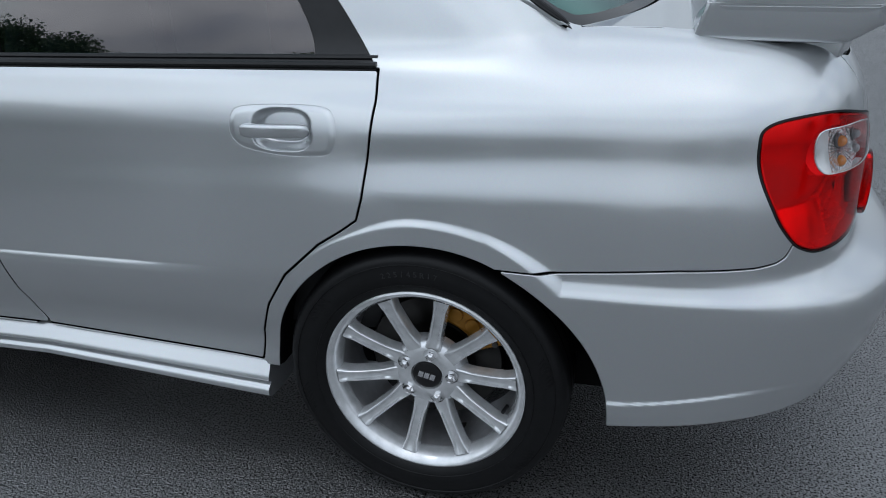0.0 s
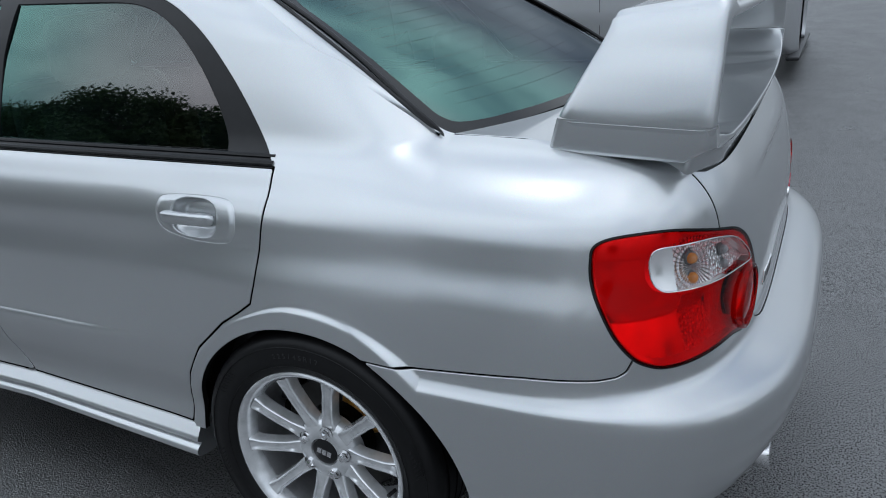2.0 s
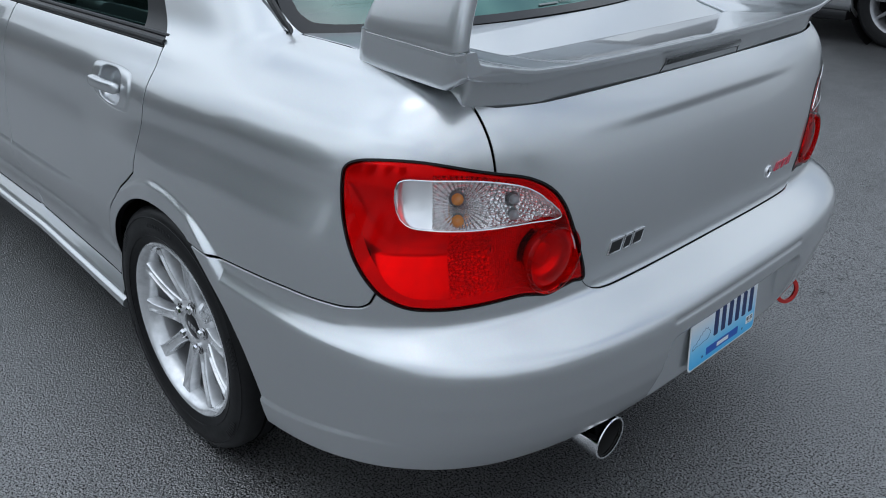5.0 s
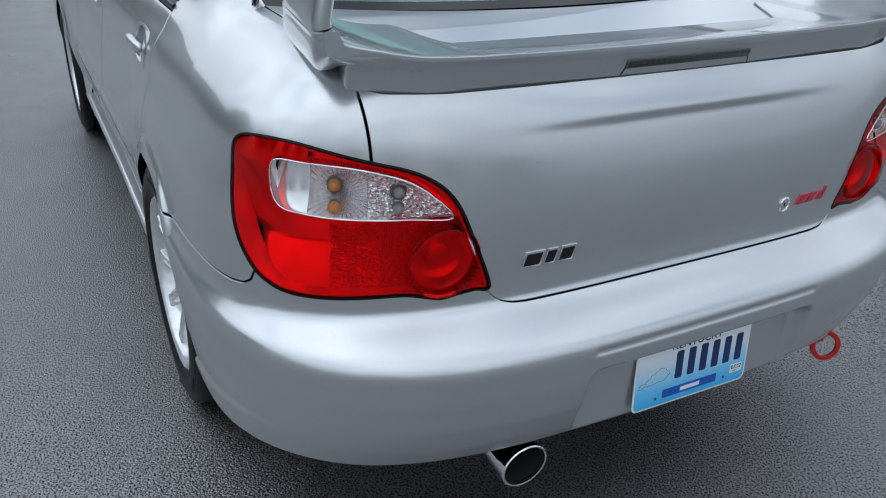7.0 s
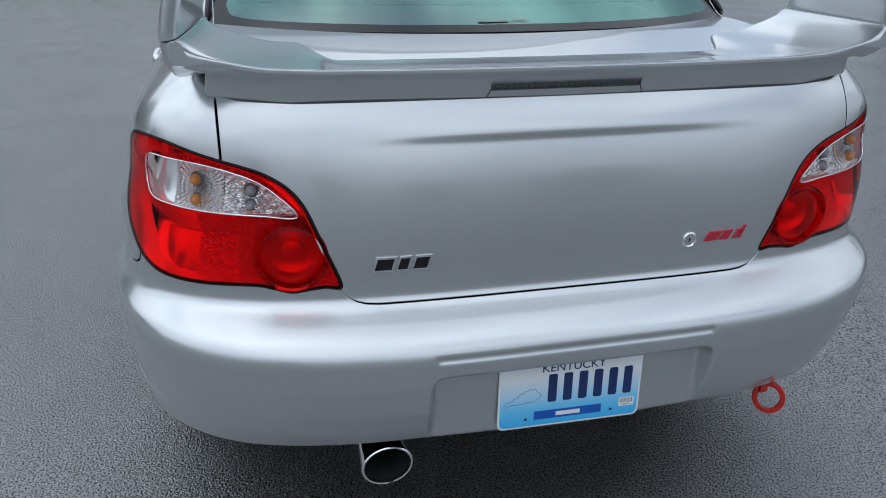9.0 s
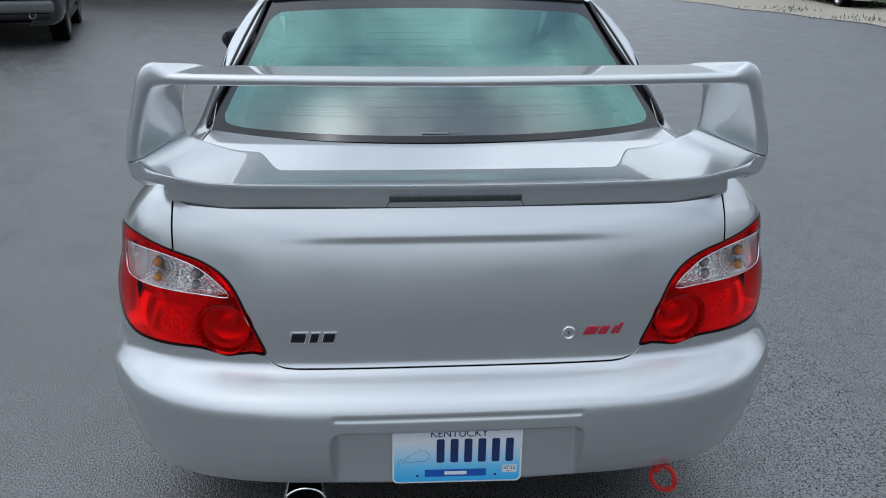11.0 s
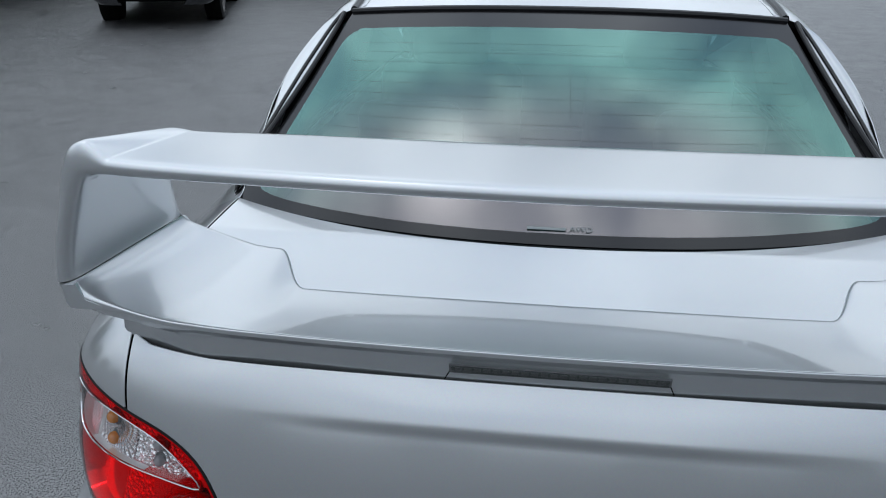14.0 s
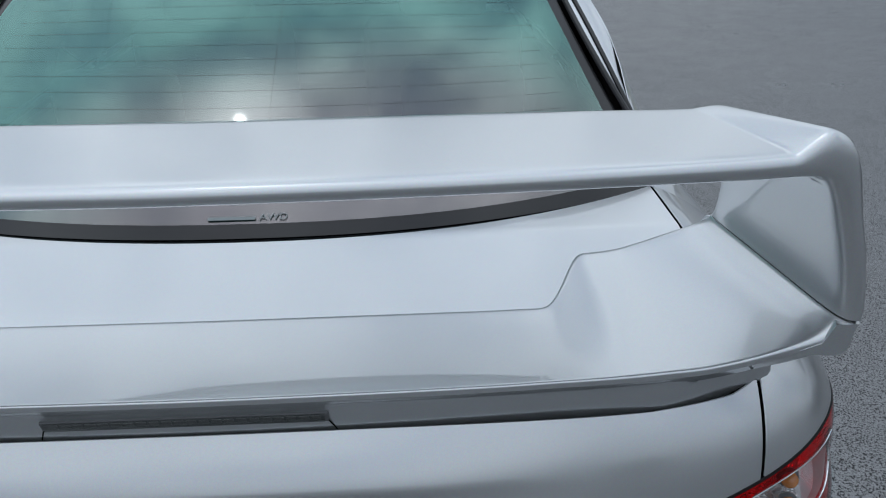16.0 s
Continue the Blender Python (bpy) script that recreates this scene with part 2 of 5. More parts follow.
DOOR_W = curve([(.20, .822), (.30, .820), (.325, .8165), (.35, .811), (.375, .8105), (.41, .820), (.45, .833), (.53, .846), (.565, .847), (.60, .842), (.66, .8345), (.70, .829), (.73, .8245), (.755, .8185), (.78, .8125), (.80, .809), (.82, .807), (.855, .8035), (.89, .795), (.92, .785), (.95, .769), (.975, .750), (1.0, .72), (1.042, .64)], .03)
QUARTER_W = curve([(.20, .815), (.30, .842), (.40, .856), (.48, .863), (.55, .865), (.60, .8635), (.66, .8595), (.70, .8565), (.735, .853), (.752, .850), (.765, .8460), (.785, .8385), (.805, .8312), (.820, .8260), (.832, .8230), (.845, .8210), (.862, .8186), (.875, .8158), (.89, .811), (.91, .802), (.925, .792), (.94, .781), (.955, .768), (.98, .744), (1.0, .718), (1.02, .687), (1.035, .656), (1.045, .630), (1.06, .56)], .022)
BUMPER_X = curve([(.24, .90), (.30, .935), (.36, .966), (.42, .988), (.48, .999), (.54, .997), (.560, .989), (.575, .968), (.592, .934), (.604, .908), (.614, .888), (.63, .886), (.66, .888), (.70, .8915), (.76, .890)], .014)
LID_X = curve([(.56, .879), (.60, .884), (.66, .888), (.70, .8910), (.76, .8895), (.82, .8815), (.87, .8695), (.90, .8598), (.94, .843), (.97, .824), (1.0, .80), (1.04, .76)], .045)
REAR_N = curve([(.2, 3.2), (.46, 3.4), (.60, 3.85), (.72, 4.0), (.76, 4.0), (.88, 4.6), (1.04, 7.0)], .05)
CABIN_W = curve([(.90, .775), (.974, .738), (1.0, .727), (1.05, .711), (1.10, .696), (1.15, .681), (1.20, .665), (1.25, .648), (1.30, .628), (1.34, .607), (1.365, .587), (1.385, .559), (1.396, .52), (1.41, .43)], .018)
X_SIDE = 0.30


def REAR_X(z):
    """How far the tail reaches back in the middle: bumper below, boot lid above."""
    k = smooth(.625, .655, z)
    return BUMPER_X(z) * (1 - k) + LID_X(z) * k


ROOF_Z = curve([(-1.6, 1.33), (-1.30, 1.388), (-1.1, 1.405), (-.9, 1.412), (-.7, 1.411), (-.5, 1.402), (-.35, 1.388), (-.2, 1.366), (0, 1.30)], .03)


def glass_edge_x(z):
    return 0.28 - (z - 1.035) * 1.70


def lower_y(x, z):
    """Half width of the body below the windows."""
    k = smooth(-.50, .02, x)
    rise = .035 * np.clip(x - .15, -.3, .2) * smooth(.62, .72, z) * smooth(.98, .93, z)
    w = DOOR_W(z) * (1 - k) + QUARTER_W(z - rise) * k
    # front wing bulge and the crease along the doors
    f = smooth(-1.9, -2.5, x)
    w = w * (1 - f) + (QUARTER_W(z) - .004) * f
    t = np.clip((.562 - z) / .024, 0, 1)
    ridge = .0075 * (1 - (1 - t) ** 2) * smooth(.40, .53, z) * smooth(-.40, -.72, x) * smooth(-2.0, -1.8, x)
    ledge = np.minimum(np.hypot(x - .012, z - .290) - .412, z - .585)
    shelf = .015 * smooth(.012, -.009, ledge / (1 + .45 * smooth(.20, .30, x))) * smooth(.04, .27, x)
    # raised lip round the wheel openings
    for cx in (0.0, -2.54):
        r = np.hypot(x - cx - .012, z - .290)
        w = w + np.maximum((.007 - .003 * smooth(.0, -.2, x - cx)) * smooth(.420 - .014 * smooth(.0, -.15, x - cx), .403 - .008 * smooth(.0, -.15, x - cx), r) * smooth(.20, .45, z), shelf if cx == 0 else 0) + .002 * smooth(.45, .41, r) * smooth(-.10, .05, x - cx)
    return w + ridge


def cabin_y(x, z):
    """Half width of pillars and roof sides."""
    b = np.clip((x - (glass_edge_x(z) - .34)) / .34, 0, 1.3)
    f = np.clip((-1.05 - x) / .9, 0, 1.2)
    k = smooth(1.22, 1.36, z)
    drop = .020 * smooth(-.80, -.15, x) * (1 - k) + (1.415 - ROOF_Z(x)) * k
    bend = np.interp(z, (1.03, 1.10, 1.18, 1.28, 1.36), (.085, .058, .030, .012, .0))
    return CABIN_W(z + drop) * (1 - bend * b ** 4) - .05 * f ** 2


def side_y(x, z):
    """Left outer skin: its distance from the middle plane."""
    a, b, k = lower_y(x, z) - 3 * np.clip(z - 1.06, 0, 1), cabin_y(x, z), .016
    b = b - 3 * np.clip(.93 - z, 0, 1) ** 1.5 - 2 * np.clip(x - glass_edge_x(z) - .05, 0, 1) ** 1.3
    m = np.maximum(a, b)
    return m + k * np.log(np.exp((a - m) / k) + np.exp((b - m) / k)) * smooth(.93, .97, z)


def rear_point(a, z):
    """The left half of the tail at turn a (0 at the side, 1 at the middle) and height z."""
    th = a * np.pi / 2
    n = REAR_N(z)
    w = side_y(np.full_like(z, X_SIDE), z)
    x = X_SIDE + (REAR_X(z) - X_SIDE) * np.sin(th) ** (2 / n)
    y = -w * np.cos(th) ** (2 / n)
    # long fold across the boot lid
    fold = .0075 * smooth(.905, .924, z) * smooth(.985, .924, z) * smooth(.46, .12, -y)
    # plate recess, the long groove over it and the low step of the bumper
    ay = np.abs(y)
    recess = smooth(1.05, .60, ((np.clip(ay - .250, 0, 1) / .042) ** 3 + (np.clip(z - .464, 0, 1) / .037) ** 3) ** (1 / 3))
    groove = np.exp(-((z - .537) / .0045) ** 2) * smooth(.29, .275, ay)
    inset = np.clip(REAR_X(z) - .957, 0, 1) * recess + .005 * groove
    step = .006 * smooth(.338, .332, z - .045 * smooth(.38, .72, x)) * smooth(.80, .62, x)
    # the shoulder falls away beside the boot lid
    zs = np.interp(x, (.30, .40, .49, .60, .772, .80, .83), (1.09, 1.050, 1.041, 1.026, 1.002, 1.004, 1.05))
    low = -.006 * np.log(np.exp(np.clip((zs - z) / .006, -40, 40)) + 1) + zs
    return x + fold - inset, y - step, np.where(z > .93, low, z)


# ---- materials ----
def material(name):
    m = bpy.data.materials.new(name)
    m.use_nodes = True
    return m, m.node_tree.nodes, m.node_tree.links, m.node_tree.nodes["Principled BSDF"]


def noise_node(nodes, links, scale, detail=3, rough=.55, space="Object"):
    t, c = nodes.new("ShaderNodeTexNoise"), nodes.new("ShaderNodeTexCoord")
    t.inputs["Scale"].default_value, t.inputs["Detail"].default_value, t.inputs["Roughness"].default_value = scale, detail, rough
    links.new(c.outputs[space], t.inputs["Vector"])
    return t


def ramp(nodes, links, source, stops):
    r = nodes.new("ShaderNodeValToRGB")
    r.color_ramp.elements[0].position, r.color_ramp.elements[0].color = stops[0][0], (*stops[0][1], 1)
    r.color_ramp.elements[1].position, r.color_ramp.elements[1].color = stops[-1][0], (*stops[-1][1], 1)
    for p, c in stops[1:-1]:
        r.color_ramp.elements.new(p).color = (*c, 1)
    links.new(source, r.inputs[0])
    return r


def bump(nodes, links, source, bsdf, strength, distance):
    b = nodes.new("ShaderNodeBump")
    b.inputs["Strength"].default_value, b.inputs["Distance"].default_value = strength, distance
    links.new(source, b.inputs["Height"])
    links.new(b.outputs[0], bsdf.inputs["Normal"])
    return b


def simple(name, color, rough=.5, metal=0.0, coat=0.0, vary=.12, grain=40.0, relief=0.0, coat_rough=.04, spec=.5):
    """A plain surface with slight unevenness of tone and gloss."""
    m, nodes, links, b = material(name)
    t = noise_node(nodes, links, grain, 4)
    lo, hi = [c * (1 - vary) for c in color], [min(1, c * (1 + vary)) for c in color]
    links.new(ramp(nodes, links, t.outputs[0], [(.3, lo), (.7, hi)]).outputs[0], b.inputs["Base Color"])
    u = noise_node(nodes, links, grain * .23, 3)
    q = nodes.new("ShaderNodeMapRange")
    q.inputs["To Min"].default_value, q.inputs["To Max"].default_value = rough * .85, min(1, rough * 1.15)
    links.new(u.outputs[0], q.inputs["Value"]), links.new(q.outputs[0], b.inputs["Roughness"])
    b.inputs["Metallic"].default_value, b.inputs["Specular IOR Level"].default_value = metal, spec
    b.inputs["Coat Weight"].default_value, b.inputs["Coat Roughness"].default_value = coat, coat_rough
    if relief:
        bump(nodes, links, t.outputs[0], b, 1.0, relief)
    return m


def paint(name, color, metal=.72, rough=.36):
    """Metallic car paint: fine flakes under clear lacquer, with a hint of dust."""
    m, nodes, links, b = material(name)
    fl = nodes.new("ShaderNodeTexVoronoi")
    fl.inputs["Scale"].default_value = 1400
    c = nodes.new("ShaderNodeTexCoord")
    links.new(c.outputs["Object"], fl.inputs["Vector"])
    big = noise_node(nodes, links, 2.2, 3)
    tone = ramp(nodes, links, big.outputs[0], [(.3, [k * .97 for k in color]), (.7, [k * 1.03 for k in color])])
    mix = nodes.new("ShaderNodeMix")
    mix.data_type = "RGBA"
    mix.inputs["Factor"].default_value = .10
    links.new(tone.outputs[0], mix.inputs["A"]), links.new(fl.outputs["Color"], mix.inputs["B"])
    links.new(mix.outputs["Result"], b.inputs["Base Color"])
    b.inputs["Metallic"].default_value = metal
    q = nodes.new("ShaderNodeMapRange")
    q.inputs["To Min"].default_value, q.inputs["To Max"].default_value = rough * .94, rough * 1.06
    links.new(big.outputs[0], q.inputs["Value"]), links.new(q.outputs[0], b.inputs["Roughness"])
    b.inputs["Coat Weight"].default_value, b.inputs["Coat Roughness"].default_value = 1.0, .02
    b.inputs["Coat IOR"].default_value = 1.65
    return m


def see_through(name, tint, ior=1.5, rough=.0, gloss=(1, 1, 1)):
    """Thin glass or clear plastic: tinted where it lets light pass, glossy by its angle."""
    m, nodes, links, b = material(name)
    nodes.remove(b)
    tr, gl, mx, fr = (nodes.new("ShaderNode" + k) for k in ("BsdfTransparent", "BsdfGlossy", "MixShader", "Fresnel"))
    tr.inputs["Color"].default_value = (*tint, 1)
    gl.inputs["Roughness"].default_value = rough
    gl.inputs["Color"].default_value = (*gloss, 1)
    fr.inputs["IOR"].default_value = ior
    links.new(fr.outputs[0], mx.inputs[0]), links.new(tr.outputs[0], mx.inputs[1]), links.new(gl.outputs[0], mx.inputs[2])
    links.new(mx.outputs[0], nodes["Material Output"].inputs["Surface"])
    return m


def asphalt():
    m, nodes, links, b = material("asphalt")
    c = nodes.new("ShaderNodeTexCoord")
    st = nodes.new("ShaderNodeTexVoronoi")
    st.inputs["Scale"].default_value = 200
    links.new(c.outputs["Object"], st.inputs["Vector"])
    fine, mid, wide = noise_node(nodes, links, 320, 3), noise_node(nodes, links, 38, 4), noise_node(nodes, links, .55, 5, .6)
    tone = ramp(nodes, links, st.outputs["Color"], [(.12, (.007, .0071, .0075)), (.5, (.021, .0211, .0222)), (.92, (.085, .0855, .0875))])
    dust = ramp(nodes, links, wide.outputs[0], [(.34, (.72, .72, .73)), (.66, (1.42, 1.40, 1.36))])
    patch = ramp(nodes, links, mid.outputs[0], [(.3, (.78, .78, .78)), (.7, (1.22, 1.22, 1.22))])
    # scattered dark pits in the grain, with hardly any colour or gloss
    hollow = noise_node(nodes, links, 190, 2)
    open_top = ramp(nodes, links, hollow.outputs[0], [(.40, (.05, .05, .05)), (.50, (1, 1, 1))])
    a, d = nodes.new("ShaderNodeMix"), nodes.new("ShaderNodeMix")
    for k in (a, d):
        k.data_type, k.blend_type = "RGBA", "MULTIPLY"
        k.inputs["Factor"].default_value = 1
    links.new(tone.outputs[0], a.inputs["A"]), links.new(dust.outputs[0], a.inputs["B"])
    links.new(a.outputs["Result"], d.inputs["A"]), links.new(patch.outputs[0], d.inputs["B"])
    e = nodes.new("ShaderNodeMix")
    e.data_type, e.blend_type = "RGBA", "MULTIPLY"
    e.inputs["Factor"].default_value = 1
    links.new(d.outputs["Result"], e.inputs["A"]), links.new(open_top.outputs[0], e.inputs["B"])
    links.new(e.outputs["Result"], b.inputs["Base Color"])
    links.new(open_top.outputs[0], b.inputs["Specular IOR Level"])
    b.inputs["Roughness"].default_value, b.inputs["IOR"].default_value = .36, 2.08
    s = nodes.new("ShaderNodeMath")
    s.operation = "MULTIPLY_ADD"
    s.inputs[1].default_value = .5
    links.new(fine.outputs[0], s.inputs[0])
    inv = nodes.new("ShaderNodeMath")
    inv.operation = "SUBTRACT"
    inv.inputs[0].default_value = 1
    links.new(st.outputs["Distance"], inv.inputs[1]), links.new(inv.outputs[0], s.inputs[2])
    worn = noise_node(nodes, links, 3.2, 7, .68)
    q = nodes.new("ShaderNodeMapRange")
    q.inputs["From Min"].default_value, q.inputs["From Max"].default_value = .32, .68
    q.inputs["To Min"].default_value, q.inputs["To Max"].default_value = .27, .47
    links.new(worn.outputs[0], q.inputs["Value"]), links.new(q.outputs[0], b.inputs["Roughness"])
    bump(nodes, links, s.outputs[0], b, 1.0, .0024)
    return m


SILVER = paint("silver_paint", (.55, .568, .58), metal=.80, rough=.29)
WHITE_PAINT = paint("pale_silver_paint", (.46, .47, .48))
DARK_PAINT = simple("black_paint", (.012, .012, .014), .18, coat=.6)
BLUE_PAINT = simple("blue_paint", (.03, .10, .17), .25, coat=.6)
GREY_PLASTIC = simple("grey_bumper", (.10, .103, .106), .45)
BLACK_TRIM = simple("black_trim", (.008, .008, .009), .36, vary=.2, spec=.35)
BLACK_MATT = simple("black_inside", (.004, .004, .004), .9, spec=.1)
RUBBER = simple("tyre_rubber", (.0045, .0045, .005), .46, vary=.25, grain=60, relief=.0004, spec=.26)
RIM_METAL = simple("silver_wheel_lacquer", (.70, .71, .72), .24, metal=.62, coat=.5)
BARREL = simple("wheel_barrel", (.42, .42, .43), .35, metal=.7)
DARK_METAL = simple("dark_steel", (.10, .095, .09), .45, metal=.9, vary=.3)
DISC_METAL = simple("brake_disc", (.05, .048, .046), .35, metal=1, vary=.2, grain=15)
MIRROR_CHROME = simple("bright_reflector", (.96, .96, .97), .16, metal=.7, vary=.02)
CHROME = simple("chrome", (.80, .80, .81), .07, metal=1, vary=.03)
GOLD = simple("gold_caliper_paint", (.36, .165, .020), .36, metal=.5, vary=.2)
SOOT = simple("sooty_pipe", (.010, .0095, .009), .7)
RED_HOOK = simple("red_coated_metal", (.48, .012, .008), .30, coat=.4)
RED_BADGE = simple("red_badge", (.42, .015, .04), .25, coat=.5)
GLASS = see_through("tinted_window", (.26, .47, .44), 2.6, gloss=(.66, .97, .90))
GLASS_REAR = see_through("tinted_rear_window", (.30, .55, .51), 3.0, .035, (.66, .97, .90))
# the panes' gloss colour tints reflections by angle: rosy straight on, green at a slant, grey at a glance
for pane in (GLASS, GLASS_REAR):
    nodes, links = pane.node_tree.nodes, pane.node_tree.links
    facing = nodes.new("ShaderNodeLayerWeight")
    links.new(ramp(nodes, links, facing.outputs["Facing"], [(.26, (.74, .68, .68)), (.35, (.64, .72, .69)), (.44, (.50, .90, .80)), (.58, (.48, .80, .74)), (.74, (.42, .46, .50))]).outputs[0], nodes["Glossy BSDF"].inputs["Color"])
LENS_RED = see_through("red_lens", (.96, .004, .007), 1.22, rough=.01)
LENS_CLEAR = see_through("clear_lens", (.95, .96, .96), 1.22)
LENS_SMOKE = see_through("smoked_lens", (.55, .58, .56), 1.5)
BAND = simple("black_glass_band", (.007, .007, .008), .16, spec=.4)
CLOTH = simple("dark_seat_cloth", (.035, .04, .045), .9, grain=200, relief=.0005)
AMBER = simple("amber_bulb", (.62, .24, .06), .15, coat=.5)
SMOKE_BULB = simple("grey_bulb", (.30, .30, .31), .2, coat=.5)
DIODE = simple("dim_diode", (.22, .22, .225), .25, coat=.3)
PLATE_WHITE = simple("plate_white", (.78, .80, .82), .30, coat=.3, vary=.03)
PLATE_NAVY = simple("plate_navy", (.010, .028, .12), .4, vary=.05)
PLATE_BLUE = simple("plate_blue", (.012, .09, .42), .4, vary=.05)
WIRE = simple("heating_wire", (.05, .042, .036), .6)
DECAL = simple("pale_decal", (.22, .25, .25), .6)
BARK = simple("bark", (.07, .052, .038), .9, vary=.4, grain=12, relief=.02)
LEAF = simple("leaves", (.035, .075, .018), .6, vary=.5, grain=1.6)
GRASS_MAT = simple("grass", (.075, .11, .028), .85, vary=.45, grain=3, relief=.02)
GRAVEL_MAT = simple("pale_gravel", (.36, .32, .26), .9, vary=.3, grain=14, relief=.02)
CONCRETE = simple("pale_concrete", (.50, .46, .38), .85, vary=.15, grain=5)
WOOD_GREY = simple("grey_post", (.22, .21, .20), .8, vary=.2, grain=9)
ASPHALT = asphalt()


def reflector(name, color, scale, depth, uneven=1.0):
    """Pressed bright reflector with facets."""
    m, nodes, links, b = material(name)
    v = nodes.new("ShaderNodeTexVoronoi")
    c = nodes.new("ShaderNodeTexCoord")
    v.inputs["Scale"].default_value, v.inputs["Randomness"].default_value = scale, uneven
    links.new(c.outputs["Object"], v.inputs["Vector"])
    # small tone steps per cell, painted in for facets catching light unevenly
    t = ramp(nodes, links, v.outputs["Color"], [(.1, [k * .8 for k in color]), (.9, color)])
    links.new(t.outputs[0], b.inputs["Base Color"])
    b.inputs["Metallic"].default_value, b.inputs["Roughness"].default_value = .75, .10
    bump(nodes, links, v.outputs["Distance"], b, 1.0, depth)
    return m


def radial_reflector(name, q0, z0):
    """Bright reflector pressed with rays round its bulb."""
    m, nodes, links, b = material(name)

    def calc(op, a, c=0.0):
        n = nodes.new("ShaderNodeMath")
        n.operation = op
        for i, v in enumerate((a, c)):
            if isinstance(v, (int, float)):
                n.inputs[i].default_value = v
            else:
                links.new(v, n.inputs[i])
        return n.outputs[0]

    co, sp = nodes.new("ShaderNodeTexCoord"), nodes.new("ShaderNodeSeparateXYZ")
    links.new(co.outputs["Object"], sp.inputs[0])
    q = calc("MULTIPLY", calc("SUBTRACT", sp.outputs[0], calc("ABSOLUTE", sp.outputs[1])), .70711)
    du, dz = calc("SUBTRACT", q, q0), calc("SUBTRACT", sp.outputs[2], z0)
    far = calc("SQRT", calc("ADD", calc("MULTIPLY", du, du), calc("MULTIPLY", dz, dz)))
    rays = calc("SINE", calc("MULTIPLY", calc("ARCTAN2", dz, du), 36.0))
    rings = calc("SINE", calc("MULTIPLY", far, 620.0))
    high = calc("ADD", rays, calc("MULTIPLY", rings, .5))
    b.inputs["Base Color"].default_value = (.95, .95, .95, 1)
    b.inputs["Metallic"].default_value, b.inputs["Roughness"].default_value = .85, .10
    bump(nodes, links, high, b, 1.0, .0016)
    return m


RAYS = radial_reflector("ray_reflector", .077, .826)
REFLECTOR = reflector("facet_reflector", (.98, .98, .98), 150, .005)
REFLECTOR_FINE = reflector("fine_reflector", (.95, .95, .95), 260, .004, 0.0)
REFLECTOR_PLAIN = simple("plain_reflector", (.97, .97, .97), .11, metal=.68, vary=.03, grain=8)
ROUND_BACK = simple("round_lamp_reflector", (.72, .72, .72), .16, metal=.62, vary=.03, grain=8)


def plate_face():
    """White above, turning to sky blue below."""
    m, nodes, links, b = material("plate_face")
    c, s = nodes.new("ShaderNodeTexCoord"), nodes.new("ShaderNodeSeparateXYZ")
    links.new(c.outputs["Object"], s.inputs[0])
    q = nodes.new("ShaderNodeMapRange")
    q.inputs["From Min"].default_value, q.inputs["From Max"].default_value = -.07, .035
    links.new(s.outputs["Y"], q.inputs["Value"])
    r = ramp(nodes, links, q.outputs[0], [(0, (.05, .42, .80)), (.35, (.16, .55, .86)), (1, (.80, .83, .86))])
    links.new(r.outputs[0], b.inputs["Base Color"])
    b.inputs["Roughness"].default_value = .3
    b.inputs["Coat Weight"].default_value = .3
    return m


PLATE_FACE = plate_face()


# ---- the car ----
car = tagged(new("car"), "silver metallic sports sedan with a tall rear wing, parked on asphalt", "car")
GAP = .0036


def xz(v):
    return v[:, [0, 2]]


def qz(v):
    """Round the tail corner: along the diagonal, and up."""
    return np.stack([(v[:, 0] - np.abs(v[:, 1])) * .70711, v[:, 2]], 1)


def yz(v):
    return np.stack([-np.abs(v[:, 1]), v[:, 2]], 1)


# outlines of panels and openings
TAIL = polygon([(-.125, .864), (-.113, .895), (-.066, .910), (.02, .912), (.126, .889), (.200, .866), (.250, .825), (.282, .755), (.311, .652), (.285, .647), (.262, .643), (.236, .638), (.208, .646), (.175, .652), (.075, .649), (0, .652), (-.040, .664), (-.071, .685), (-.104, .733), (-.124, .80)], 5)
CLEAR = polygon([(-.024, .878), (.03, .882), (.11, .876), (.180, .856), (.222, .826), (.250, .789), (.19, .792), (.10, .795), (.03, .799), (-.012, .806), (-.030, .835)], 5)
BUMPER = polygon([(-.62, .617), (-.40, .619), (-.245, .637), (-.128, .642), (-.095, .648), (-.078, .658), (-.062, .690), (0, .70), (.25, .69), (.45, .72), (1.2, .72), (1.2, .05), (-.62, .05)])
LID = polygon([(.2, 1.3), (-.6368, 1.3), (-.6358, 1.0), (-.6345, .872), (-.585, .862), (-.512, .824), (-.480, .752), (-.447, .648), (-.439, .635), (-.429, .625), (-.415, .6175), (-.397, .6135), (-.37, .6120), (.2, .6120)])
DOOR_REAR = polygon([(-1.013, .978), (-1.045, .91), (-1.068, .84), (-1.074, .76), (-1.065, .67), (-1.045, .56), (-1.030, .45), (-1.010, .385), (-.985, .346), (-.70, .332), (-.395, .3165), (-.380, .398), (-.347, .478), (-.292, .560), (-.208, .635), (-.150, .672), (-.117, .696), (-.104, .740), (-.092, .816), (-.078, .923), (-.080, .978)])
DOOR_FRONT = polygon([(-1.013, .978), (-1.045, .91), (-1.068, .84), (-1.074, .76), (-1.065, .67), (-1.045, .56), (-1.030, .45), (-1.010, .385), (-.985, .346), (-1.4, .347), (-1.98, .347), (-2.02, .40), (-2.055, .56), (-2.06, .76), (-2.03, .978)])
